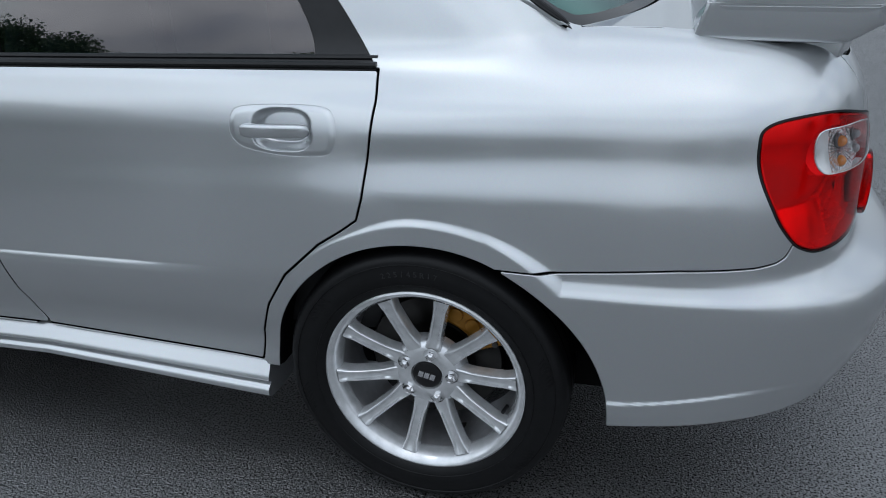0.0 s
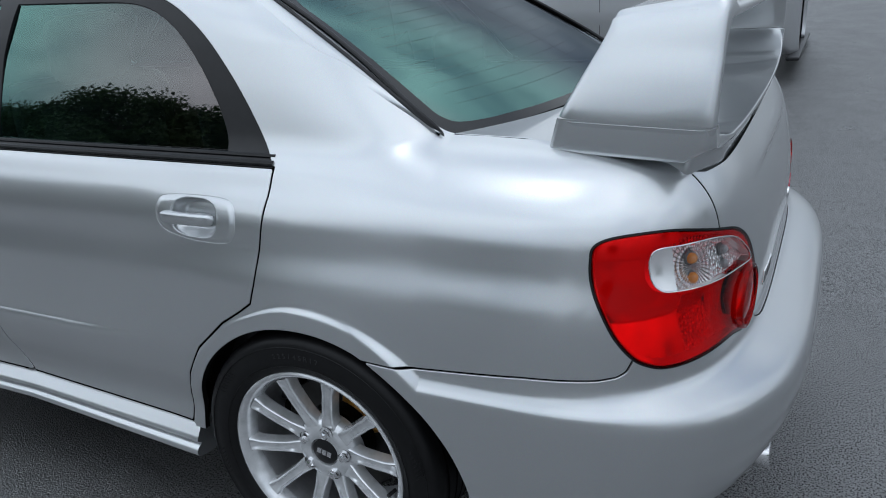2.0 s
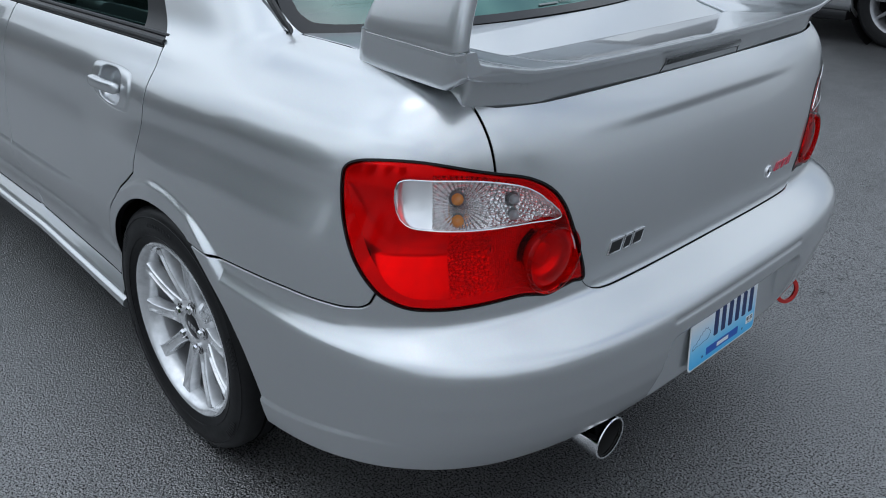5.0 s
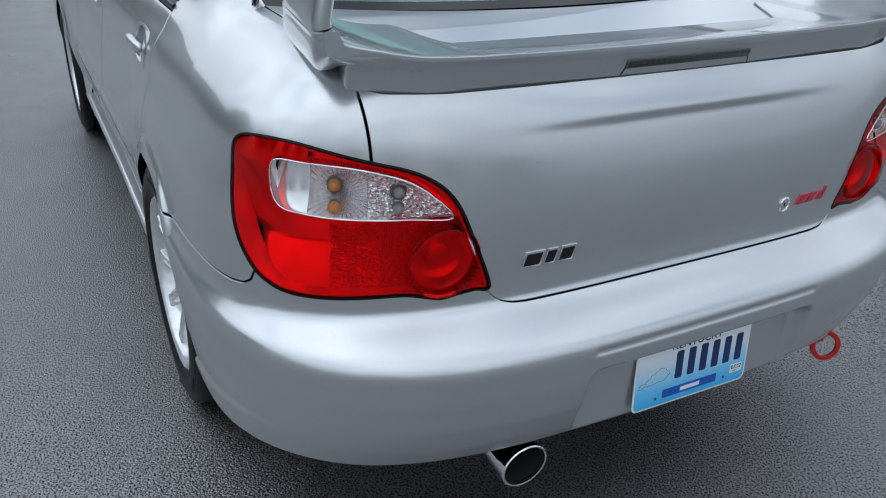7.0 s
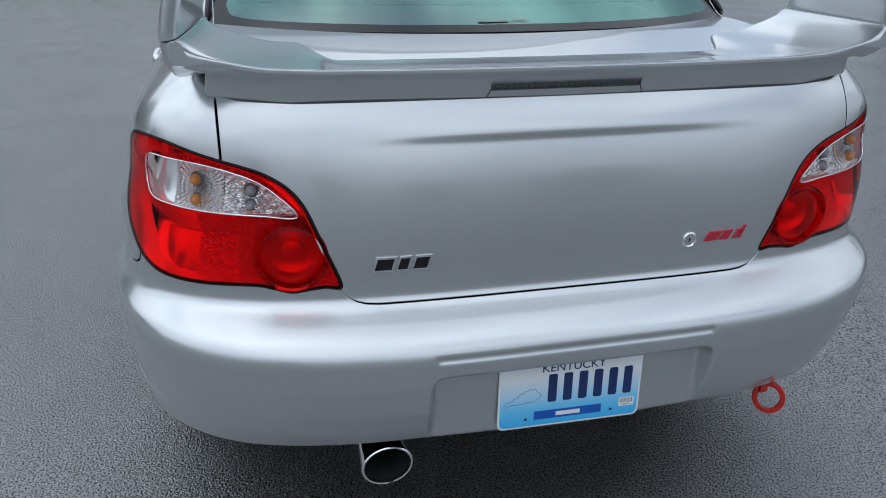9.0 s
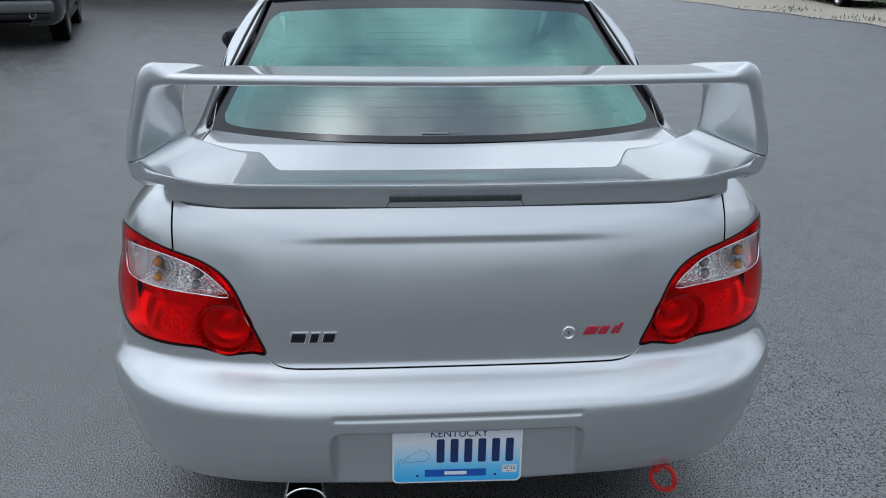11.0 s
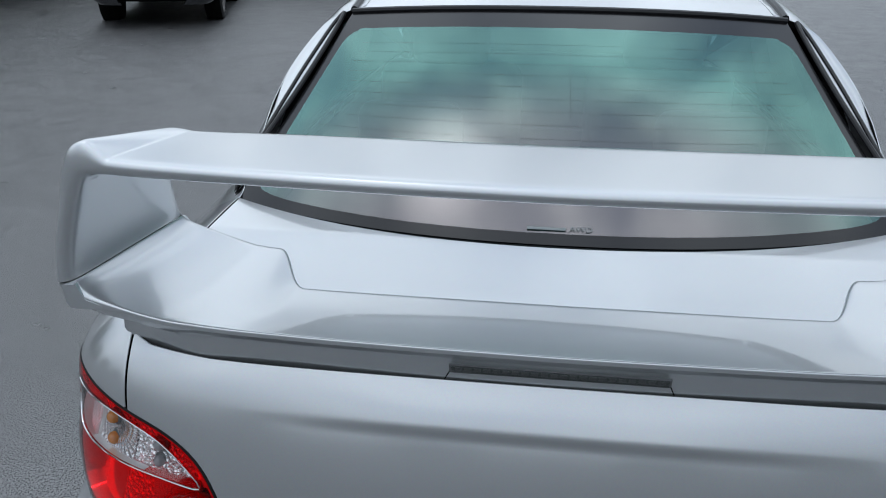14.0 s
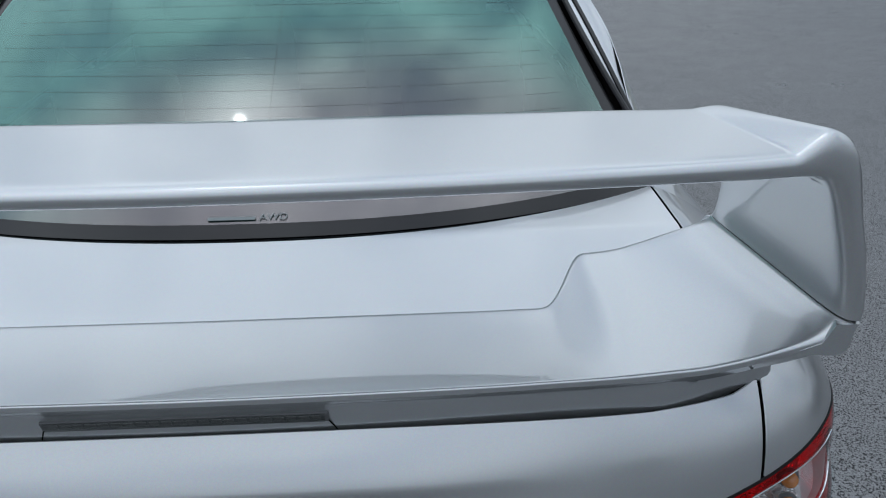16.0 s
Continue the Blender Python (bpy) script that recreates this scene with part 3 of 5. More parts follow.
def bowed(points, rest):
    """An outline that follows a smooth curve first and straight lines after."""
    return np.concatenate([polygon(points, 6, closed=False), np.array(rest, float)])


WINDOWS = bowed([(-.083, .978), (-.118, 1.020), (-.175, 1.10), (-.235, 1.172), (-.31, 1.245), (-.40, 1.303), (-.49, 1.336), (-.60, 1.350)], [(-1.0, 1.358), (-1.35, 1.345), (-1.50, 1.315), (-1.80, 1.155), (-2.03, .995), (-2.03, .978)])
PANE_REAR = bowed([(-.222, 1.000), (-.232, 1.040), (-.262, 1.100), (-.318, 1.180), (-.39, 1.253), (-.47, 1.300), (-.55, 1.320), (-.66, 1.326)], [(-.955, 1.330), (-.990, 1.20), (-1.010, 1.000)])
PANE_FRONT = polygon([(-1.075, 1.000), (-1.055, 1.20), (-1.020, 1.330), (-1.34, 1.318), (-1.47, 1.29), (-1.76, 1.135), (-1.96, 1.000)])
WING_FRONT = polygon([(-2.03, 1.2), (-2.033, .978), (-2.062, .76), (-2.057, .56), (-2.022, .40), (-1.982, .30), (-1.98, .05), (-4, .05), (-4, 1.2)])
HANDLE = polygon([(-.398, .866), (-.394, .892), (-.372, .908), (-.28, .914), (-.19, .911), (-.165, .895), (-.159, .866), (-.164, .836), (-.188, .818), (-.28, .815), (-.36, .826), (-.389, .843)], 5)
ARCH_R = .367


def arch(v, cx):
    dx = v[:, 0] - cx - .012
    return ARCH_R - np.hypot(dx / (1 + .050 * smooth(.12, .36, dx)), v[:, 2] - .290)


def bottom(v):
    """Lower edge of the bumper."""
    q = qz(v)[:, 0]
    return np.interp(q, (-.36, -.26, -.13, 0, .14, .30, .44, .455, .475, .60, 1), (.268, .284, .304, .309, .314, .328, .338, .339, .339, .334, .332)) - v[:, 2]


# the whole left skin, before it is parted
gx = np.concatenate([np.arange(-2.95, -1.2, .016), np.arange(-1.2, -.48, .0075), np.arange(-.48, X_SIDE - .003, .005), [X_SIDE]])
gz = np.concatenate([np.arange(.205, .535, .004), np.arange(.535, .568, .0022), np.arange(.570, .75, .004), np.arange(.75, 1.412, .0055)])
X, Z = np.meshgrid(gx, gz)
side = grid_soup(np.stack([X, -side_y(X, Z), Z], -1), flip=True)
ga = np.linspace(0, 1, 70) ** 3.5
ga = np.sort(np.concatenate([np.linspace(0, 1, 110), np.arcsin(ga) * 2 / np.pi, np.arccos(np.linspace(0, 1, 150) ** 3.5) * 2 / np.pi]))
ga = ga[np.concatenate([[True], np.diff(ga) > 2e-7])]
fx, fy = np.sin(ga * np.pi / 2) ** .286, np.cos(ga * np.pi / 2).clip(0) ** .286
way = np.concatenate([[0], np.cumsum(.5 * np.abs(np.diff(fx)) + .9 * np.abs(np.diff(fy)))])
ga = np.interp(np.linspace(0, way[-1], 300), way, ga)
A, Z = np.meshgrid(ga, np.arange(.235, 1.043, .0045))
T = np.stack(rear_point(A, Z), -1)
T[:, -1, 1] = 0
tail = grid_soup(T, flip=True)
if tail[0][len(tail[0]) // 2, 3] < 0:
    tail = (tail[0] * [1, 1, 1, -1, -1, -1], tail[1][:, ::-1])
if side[0][len(side[0]) // 2, 4] > 0:
    side = (side[0] * [1, 1, 1, -1, -1, -1], side[1][:, ::-1])
side = cut(side, lambda v: arch(v, 0.0))
side = cut(side, lambda v: arch(v, -2.54))
tail = cut(tail, lambda v: arch(v, 0.0))


def keep(s, coords, poly, grow=-GAP):
    return cut(s, lambda v: inside(coords(v), poly) - grow)


def lose(s, coords, poly, grow=GAP):
    return cut(s, lambda v: grow - inside(coords(v), poly))


def two(name, s, mat, label="", depth=.014):
    """The left panel and its twin on the right."""
    return skin(name, s, mat, car, label, depth), skin(name, mirror(s), mat, car, label, depth)


rest = lose(side, xz, WING_FRONT)
rest = lose(rest, xz, DOOR_REAR)
rest = lose(rest, xz, DOOR_FRONT)
rest = lose(rest, xz, WINDOWS, .001)
rest = cut(rest, lambda v: np.where(v[:, 0] > -.2, inside(qz(v), BUMPER) * -1 + GAP, -1))
rest = cut(rest, lambda v: np.minimum(v[:, 0] - glass_edge_x(v[:, 2]) - .002, .6385 + v[:, 1]))
rest = cut(rest, lambda v: v[:, 2] - ROOF_Z(np.maximum(v[:, 0], -1.4)) + .016)
rest = cut(rest, lambda v: np.where(v[:, 0] < -.388, .3125 + .03 * np.clip((-.395 - v[:, 0]) / .6, 0, 1), np.where(v[:, 0] < 0, .305, .20)) - v[:, 2])
tq = lose(tail, qz, BUMPER)
tq = lose(tq, qz, TAIL, .0008)
tq = lose(tq, yz, LID)
tq = cut(tq, lambda v: np.where(v[:, 2] > .9, .6375 + v[:, 1], -1))
rest = cut(rest, lambda v: np.where(v[:, 0] < -1.2, v[:, 2] - 1.0 - (v[:, 0] + 1.95) * .54, -1))
quarter, quarter_right = two("quarter_panel", join(rest, tq), SILVER, "silver quarter panel with flared wheel arch")
doors = []
for flipped in (False, True):
    for name, outline in (("rear_door", DOOR_REAR), ("front_door", DOOR_FRONT)):
        s = lose(keep(side, xz, outline), xz, HANDLE if outline is DOOR_REAR else HANDLE + [-.96, 0], .0008)
        doors.append(skin(name, mirror(s) if flipped else s, SILVER, car, "silver door, shut"))
two("front_wing", cut(keep(side, xz, WING_FRONT), lambda v: v[:, 2] - np.interp(v[:, 0], (-2.95, -2.0), (.86, .965))), SILVER)

# bumper and boot lid run across both halves
b = keep(join(tail, cut(side, lambda v: .18 - v[:, 0])), qz, BUMPER)
b = lose(b, qz, TAIL, .0008)
b = cut(b, lambda v: np.where(v[:, 0] > .6, .0010 - inside(yz(v), LID), -1))
b = cut(b, bottom)
bumper = skin("rear_bumper", join(b, mirror(b)), SILVER, car, "silver rear bumper with a plate recess", depth=.03, edge=.003)
l = keep(tail, yz, LID, -.0030)
l = cut(l, lambda v: v[:, 2] - np.interp(np.abs(v[:, 1]), (0, .50, .60, .64), (.976, .977, .981, .990)))
l = lose(l, qz, TAIL, .0008)


def deck_z(x, y):
    return np.interp(x, (.2, .45, .62, .772, .9), (1.0445, 1.0405, 1.020, .999, .978)) - .006 * (1 - (np.abs(y) / .64) ** 2) - .001


U, Vv = np.meshgrid(np.linspace(-.636, .636, 90), np.linspace(0, 1, 40))
front = .455 - .155 * (np.abs(U) / .64) ** 2.4
back = .806 - .095 * (np.abs(U) / .636) ** 6
DX = front + (back - front) * Vv
deck = grid_soup(np.stack([DX, U, deck_z(DX, U)], -1), flip=False)
if deck[0][100, 5] < 0:
    deck = (deck[0] * [1, 1, 1, -1, -1, -1], deck[1][:, ::-1])
lid = skin("boot_lid", join(l, mirror(l)), SILVER, car, "silver boot lid with a soft fold")
skin("boot_deck", deck, SILVER, lid)

# ---- roof, glass and trims ----
U, Vv = np.meshgrid(np.linspace(-1, 1, 60), np.linspace(0, 1, 50))
RX = -.215 - 1.06 * Vv - .04 * U ** 2
half = .512 + .012 * np.sin(np.pi * Vv)
rz = ROOF_Z(RX) - .020 * np.abs(U) ** 2.6
roof = grid_soup(np.stack([RX, U * half, rz], -1))
if roof[0][100, 5] < 0:
    roof = (roof[0] * [1, 1, 1, -1, -1, -1], roof[1][:, ::-1])
skin("roof_panel", roof, SILVER, car)


def rear_glass_point(u, w):
    """u across (-1 to 1), w from the bottom (0) to the top (1)."""
    ex, ey, ez = .288 - .523 * w, .655 - .139 * w - .012 * np.sin(np.pi * w), 1.036 + .310 * w + .012 * np.sin(np.pi * w)
    cx, cz = .448 - .655 * w, 1.036 + .328 * w + .016 * np.sin(np.pi * w)
    k = np.abs(u) ** 2.3
    return np.stack([cx + (ex - cx) * k, u * ey, cz + (ez - cz) * k], -1)


U, Vv = np.meshgrid(np.linspace(-1, 1, 91), np.linspace(0, 1, 61))
g = grid_soup(rear_glass_point(U, Vv))
if g[0][500, 5] < 0:
    g = (g[0] * [1, 1, 1, -1, -1, -1], g[1][:, ::-1])
flatu, flatw = U.ravel(), Vv.ravel()
g6 = np.concatenate([g[0], flatu[:, None], flatw[:, None]], 1)
PANE = polygon([(-.958, .17), (-.946, .088), (-.89, .048), (-.65, .037), (0, .034), (.65, .037), (.89, .048), (.946, .088), (.958, .17), (.964, .5), (.962, .76), (.950, .835), (.91, .876), (.83, .887), (0, .892), (-.83, .887), (-.91, .876), (-.950, .835), (-.962, .76), (-.964, .5)], 5)


def glass_cut(sign):
    s = cut((g6, g[1]), lambda v: sign * inside(v[:, 6:8], PANE))
    return s[0][:, :6], s[1]


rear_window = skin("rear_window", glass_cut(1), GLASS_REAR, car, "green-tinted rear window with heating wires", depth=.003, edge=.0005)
rear_window.visible_shadow = False
skin("glass_border", glass_cut(-1), BAND, rear_window, "black border of the glass", depth=.003, edge=.0005)
# heating wires and the decal
for i in range(13):
    w = .13 + i * .055
    u = np.linspace(-.86, .86, 40)
    part("heating_wire", pipe(rear_glass_point(u, np.full_like(u, w)) + [0, 0, .0006], .00014, 4), WIRE, rear_window)
w = np.linspace(.13, .79, 20)
part("heating_wire", pipe(rear_glass_point(np.full_like(w, .03), w) + [0, 0, .0006], .00014, 4), WIRE, rear_window)


def word(text, size, depth):
    """Flat letters of the built-in font, centred."""
    cu = bpy.data.curves.new("letters", "FONT")
    cu.body, cu.size, cu.extrude, cu.align_x, cu.align_y = text, size, depth, "CENTER", "CENTER"
    ob = bpy.data.objects.new("letters", cu)
    scene.collection.objects.link(ob)
    bpy.context.view_layer.update()
    me = bpy.data.meshes.new_from_object(ob.evaluated_get(bpy.context.evaluated_depsgraph_get()))
    bpy.data.objects.remove(ob)
    bpy.data.curves.remove(cu)
    return me


def on_glass(u, w, lift=.002):
    p = rear_glass_point(np.array(u), np.array(w))
    du = rear_glass_point(np.array(u + .02), np.array(w)) - p
    dw = rear_glass_point(np.array(u), np.array(w + .02)) - p
    a, b = Vector(du).normalized(), Vector(dw).normalized()
    n = a.cross(b)
    m = Matrix((a, b, n)).transposed().to_4x4()
    m.translation = Vector(p) + n * lift
    return m


me = word("AWD", .017, .0002)
me.materials.append(DECAL)
hang("decal", me, rear_window, "pale window decal", on_glass(.062, .048))
part("decal_line", slab([(-.05, -.003), (.02, -.003), (.02, .003), (-.05, .003)], .0003), DECAL, rear_window, "", on_glass(-.01, .046))

# rubber strips beside and above the rear window, then along the roof
for k in (-1, 1):
    w = np.linspace(.030, 1.0, 40)
    p = rear_glass_point(np.full_like(w, k * 1.0), w)
    wide = .020 * smooth(-.06, .22, w)
    inner = p * [1, k, 1] + np.stack([.004 + 0 * w, wide, 0 * w], -1)
    ex = glass_edge_x(inner[:, 2])
    outer = np.stack([ex, np.maximum(side_y(ex, inner[:, 2]), inner[:, 1] + .001), inner[:, 2]], -1)
    for share, r in ((-.12, .0055), (.26, .0050)):
        q = inner + (outer - inner) * share + [.003, 0, .001]
        part("glass_moulding", pipe(q * [1, k, 1], r * smooth(.02, .07, w), 8), BLACK_TRIM, car)
    t = np.linspace(-.205, -1.27, 40)
    hy = .512 + .012 * np.sin(np.pi * (-.215 - t) / 1.06) + .002
    z = ROOF_Z(t - .04) - .020
    part("roof_moulding", pipe(np.stack([t - .04, k * hy, z], 1), .0095, 8), BLACK_TRIM, car)
    # painted inner face of the pillar, between its edge and the rubber strip
    w, e = np.meshgrid(np.linspace(.03, 1.0, 60), np.linspace(0, 1, 9))
    g_in = rear_glass_point(np.full_like(w, 1.0), w) + np.stack([.004 + 0 * w, .020 * smooth(-.06, .22, w), 0 * w], -1)
    ex = glass_edge_x(g_in[..., 2])
    g_out = np.stack([ex, np.maximum(side_y(ex, g_in[..., 2]), g_in[..., 1] + .001), g_in[..., 2]], -1)
    rows = g_in + (g_out - g_in) * e[..., None] + np.stack([.003 * np.sin(np.pi * e), .002 * np.sin(np.pi * e), .002 * np.sin(np.pi * e)], -1)
    s = grid_soup(rows * [1, k, 1])
    if s[0][len(s[0]) // 2, 3] < 0:
        s = (s[0] * [1, 1, 1, -1, -1, -1], s[1][:, ::-1])
    skin("pillar_face", s, SILVER, car, depth=.006)
u = np.linspace(-1, 1, 50)
p = rear_glass_point(u, np.ones_like(u))
part("glass_moulding", pipe(p + [-.004, 0, .003], .008, 8), BLACK_TRIM, car)

# side windows
win = keep(side, xz, WINDOWS, -.0005)
X, Z = np.meshgrid(np.arange(-2.1, -.05, .012), np.arange(.97, 1.37, .008))
def low_order(x, z):
    return np.stack([np.ones_like(x), x, z, x * x, x * z, z * z, x ** 3], -1)


fit_x, fit_z = np.meshgrid(np.linspace(-1.8, -.25, 40), np.linspace(1.0, 1.30, 30))
bend = np.linalg.lstsq(low_order(fit_x.ravel(), fit_z.ravel()), cabin_y(fit_x, fit_z).ravel(), rcond=None)[0]
panes = grid_soup(np.stack([X, -low_order(X, Z) @ bend, Z], -1), flip=True)
if panes[0][len(panes[0]) // 2, 4] > 0:
    panes = (panes[0] * [1, 1, 1, -1, -1, -1], panes[1][:, ::-1])
frame_s = lose(lose(win, xz, PANE_REAR, 0), xz, PANE_FRONT, 0)
for flipped in (False, True):
    d_rear, d_front = doors[2 * flipped], doors[2 * flipped + 1]
    for d, lo, hi in ((d_rear, -1.033, 9), (d_front, -9, -1.037)):
        s = shift(cut(frame_s, lambda v: np.maximum(lo - v[:, 0], v[:, 0] - hi)), -.004)
        skin("window_frame", mirror(s) if flipped else s, BLACK_TRIM, d, "black window frame", depth=.02)
    for d, o in ((d_rear, PANE_REAR), (d_front, PANE_FRONT)):
        s = shift(keep(panes, xz, o, .006), -.009)
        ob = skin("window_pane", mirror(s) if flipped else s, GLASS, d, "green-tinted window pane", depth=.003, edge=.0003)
        ob.visible_shadow = False
    # sealing strip along the belt line
    k = 1 if flipped else -1
    for d, a, c in ((d_rear, -.086, -1.028), (d_front, -1.042, -2.02)):
        t = np.linspace(a, c, 40)
        for h, o, r in ((.985, .004, .0065), (.996, -.002, .006)):
            part("belt_strip", pipe(np.stack([t, k * (side_y(t, np.full_like(t, h)) + o - .004), np.full_like(t, h)], 1), r, 8), BLACK_TRIM, d)

# windscreen and bonnet close the front
def patch(name, f, mat, nu=40, nv=30, label=""):
    U, Vv = np.meshgrid(np.linspace(-1, 1, nu), np.linspace(0, 1, nv))
    s = grid_soup(f(U, Vv))
    if s[0][len(s[0]) // 2, 5] < 0:
        s = (s[0] * [1, 1, 1, -1, -1, -1], s[1][:, ::-1])
    return skin(name, s, mat, car, label, depth=.004, edge=.0005)


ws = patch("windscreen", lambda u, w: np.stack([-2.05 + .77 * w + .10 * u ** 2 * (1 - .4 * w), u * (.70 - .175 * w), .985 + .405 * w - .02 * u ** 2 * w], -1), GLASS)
ws.visible_shadow = False


def bonnet(u, w):
    x = -2.04 - 1.37 * w
    edge = np.interp(x, (-2.95, -2.0), (.86, .965))
    s = np.clip((-2.95 - x) / .47, 0, .999) ** (1 / .55)
    half = (side_y(np.maximum(x, -2.95), edge) - .004) * np.where(x < -2.95, np.sqrt(1 - s ** 2) ** .55, 1)
    return np.stack([x, u * half, np.interp(x, (-3.42, -3.2, -2.95, -2.0), (.815, .838, .862, .967)) + .045 * (1 - u ** 2) * smooth(-3.5, -3.1, x)], -1)


patch("bonnet", bonnet, SILVER)
A, Z = np.meshgrid(np.linspace(0, 1, 60), np.arange(.22, .862, .02))
th = A * np.pi / 2
nose = np.stack([-2.95 - (.47 - .25 * np.abs(Z - .5) ** 1.5) * np.sin(th) ** .55, -side_y(np.full_like(Z, -2.95), Z) * np.cos(th) ** .55, Z], -1)
ns = grid_soup(nose)
if ns[0][:, 3].mean() > 0:
    ns = (ns[0] * [1, 1, 1, -1, -1, -1], ns[1][:, ::-1])
skin("front_bumper", join(ns, mirror(ns)), SILVER, car)

# side sills
SILL = [(.780, .314), (.793, .310), (.800, .302), (.812, .283), (.820, .271), (.8245, .264), (.8255, .258), (.8225, .2535), (.8145, .2505), (.8140, .2465), (.8200, .2435), (.8290, .2375), (.8330, .229), (.8320, .220), (.822, .212), (.79, .206), (.70, .205), (.70, .30)]
for k in (-1, 1):
    bm = bmesh.new()
    rings = []
    for x in np.linspace(-.389, -2.16, 30):
        rise = min(max((-.395 - x) / .6, 0), 1)
        rings.append([bm.verts.new((x, k * y, z + rise * (.029 + .020 * (.314 - z) / .109))) for y, z in SILL])
    for a, b in zip(rings, rings[1:]):
        for i in range(len(SILL)):
            j = (i + 1) % len(SILL)
            bm.faces.new((a[i], a[j], b[j], b[i]))
    bm.faces.new(rings[0]), bm.faces.new(rings[-1][::-1])
    bmesh.ops.recalc_face_normals(bm, faces=bm.faces[:])
    part("side_sill", bm, SILVER, car, "silver side skirt")

# dark inside: floor, wheel housings
part("underbody", box((3.9, 1.40, .10), .02, (-1.27, 0, .30)), BLACK_MATT, car)
part("rear_underbody", box((.36, 1.24, .22), .03, (.60, 0, .43)), BLACK_MATT, car)
for cx in (0.0, -2.54):
    for k in (-1, 1):
        a0 = 0 if k > 0 else math.pi
        v, f = lathe([(.380, .062), (.380, .30), (.05, .30)], 40, start=a0 - .05, end=a0 + math.pi + .05)
        m = Matrix.Translation((cx + .012, k * .845, .30)) @ Matrix.Rotation(radians(90 * k), 4, "X")
        hang("wheel_housing", make_mesh("wheel_housing", v, f, BLACK_MATT), car, "", m)

# ---- rear wing: one section led round a flat ring ----
HALF = [(0, 1.004), (.30, 1.005), (.38, 1.006), (.42, 1.0064), (.46, 1.007), (.51, 1.0092), (.56, 1.013), (.615, 1.026), (.661, 1.047), (.690, 1.072), (.7005, 1.098), (.690, 1.155), (.672, 1.212), (.657, 1.246), (.642, 1.262), (.615, 1.2665), (.54, 1.2645), (.30, 1.262), (0, 1.260)]
ring = polygon(HALF, 16, closed=False)
way = np.concatenate([[0], np.cumsum(np.hypot(*np.diff(ring, axis=0).T))])
ring = np.stack([np.interp(np.linspace(0, way[-1], 480), way, ring[:, i]) for i in (0, 1)], 1)
d = np.gradient(ring, axis=0)
d /= np.linalg.norm(d, axis=1, keepdims=True)
out = np.stack([d[:, 1], -d[:, 0]], 1)
top_i = np.argmax(ring[:, 1] > 1.25)


def chord_rows():
    """Front and rear edge, thickness inwards and outwards, all round the ring."""
    rows = []
    for i, (y, z) in enumerate(ring):
        if i < top_i and z < 1.04:
            xf = .642 - .124 * smooth(.40, .488, y) - .010 * smooth(.50, .62, y)
            rows.append((xf, .836 - .018 * (y / .66) ** 2, .020 - .004 * smooth(.56, .66, y), .047 + (z - 1.004) * smooth(.66, .60, y) - .006 * smooth(.60, .66, y)))
        elif i < top_i and z < 1.25:
            xf = max(.508, .505 + .122 * (z - 1.05) / .21)
            rows.append((xf, .814 + .006 * (z - 1.05) / .2, .015, .016 + .020 * smooth(1.09, 1.045, z)))
        else:
            k = y / .69
            rows.append((.596 + .030 * k ** 4, .848 - .028 * k ** 2.2, .011 + .005 * k ** 6, .011))
    r = np.array(rows, float)
    k = np.exp(-.5 * (np.arange(-16, 17) / 6.6) ** 2)
    pad = np.concatenate([r[16:0:-1], r, r[-2:-18:-1]])
    sm = np.stack([np.convolve(pad[:, c], k / k.sum(), "valid") for c in range(4)], 1)
    sm[:, 0] = np.where((ring[:, 0] < .52) & (ring[:, 1] < 1.1), r[:, 0], sm[:, 0])
    return sm


CHORD = chord_rows()


def ring_part(name, i0, i1, mirror_too=True):
    n = 72
    c0 = .5 - .5 * np.cos(np.pi * np.linspace(0, 1, n))
    c = np.concatenate([c0, c0[::-1][1:-1]])
    up = np.concatenate([np.ones(n), -np.ones(n - 2)])
    pts = []
    idx = list(range(i0, i1))
    for i in idx:
        xf, xr, ti, to = CHORD[i]
        y, z = ring[i]
        low = smooth(1.082, 1.022, z) if i < top_i else 0.0
        prof = (1 - np.abs(2 * c - 1) ** (13 + 7 * smooth(1.2, 1.255, z))) ** .5
        nose = (1 - np.clip(1 - 2 * c, 0, 1) ** 28) ** .5
        d = (1 - c) * (xr - xf)
        # inwards is up on the low span, which ends in a thin overhanging lip with a block below
        edge = .003 * (1 - np.sqrt(1 - np.clip(1 - d / .004, 0, 1) ** 2))
        over = ((ti - .005) + .015 * (1 - c) * smooth(.41, .49, y)) * nose + .017 * c ** 2 - edge
        face = .019 + .03 * smooth(.50, .66, y)
        k = smooth(face - .010, face + .012, d) * smooth(.652, .638, y)
        under = (1 - k) * (ti + .004 - np.minimum(1.2 * d, .018)) - k * to * nose
        th_in = ti * prof * (1 - low) + over * low
        th_out = to * prof * (1 - low) - under * low
        h = np.where(up > 0, th_in, -th_out)
        o = out[i]
        x = xf + (xr - xf) * c
        tip = np.clip((ring[i][0] - .602) / .032, 0, 1) * smooth(1.20, 1.262, ring[i][1]) * (.005 + .020 * c) * np.where(up < 0, prof, 0)
        toe = 1 - .060 * (1 - c) * smooth(.40, .66, ring[i][0])
        pts.append(np.stack([x, (ring[i][0] - o[0] * h) * toe, ring[i][1] - o[1] * h + tip - (.012 * (1 - c) if i >= top_i else 0)], 1))
    p = np.array(pts)
    full = np.concatenate([p[:0:-1] * [1, -1, 1], p]) if i0 == 0 else p
    return full


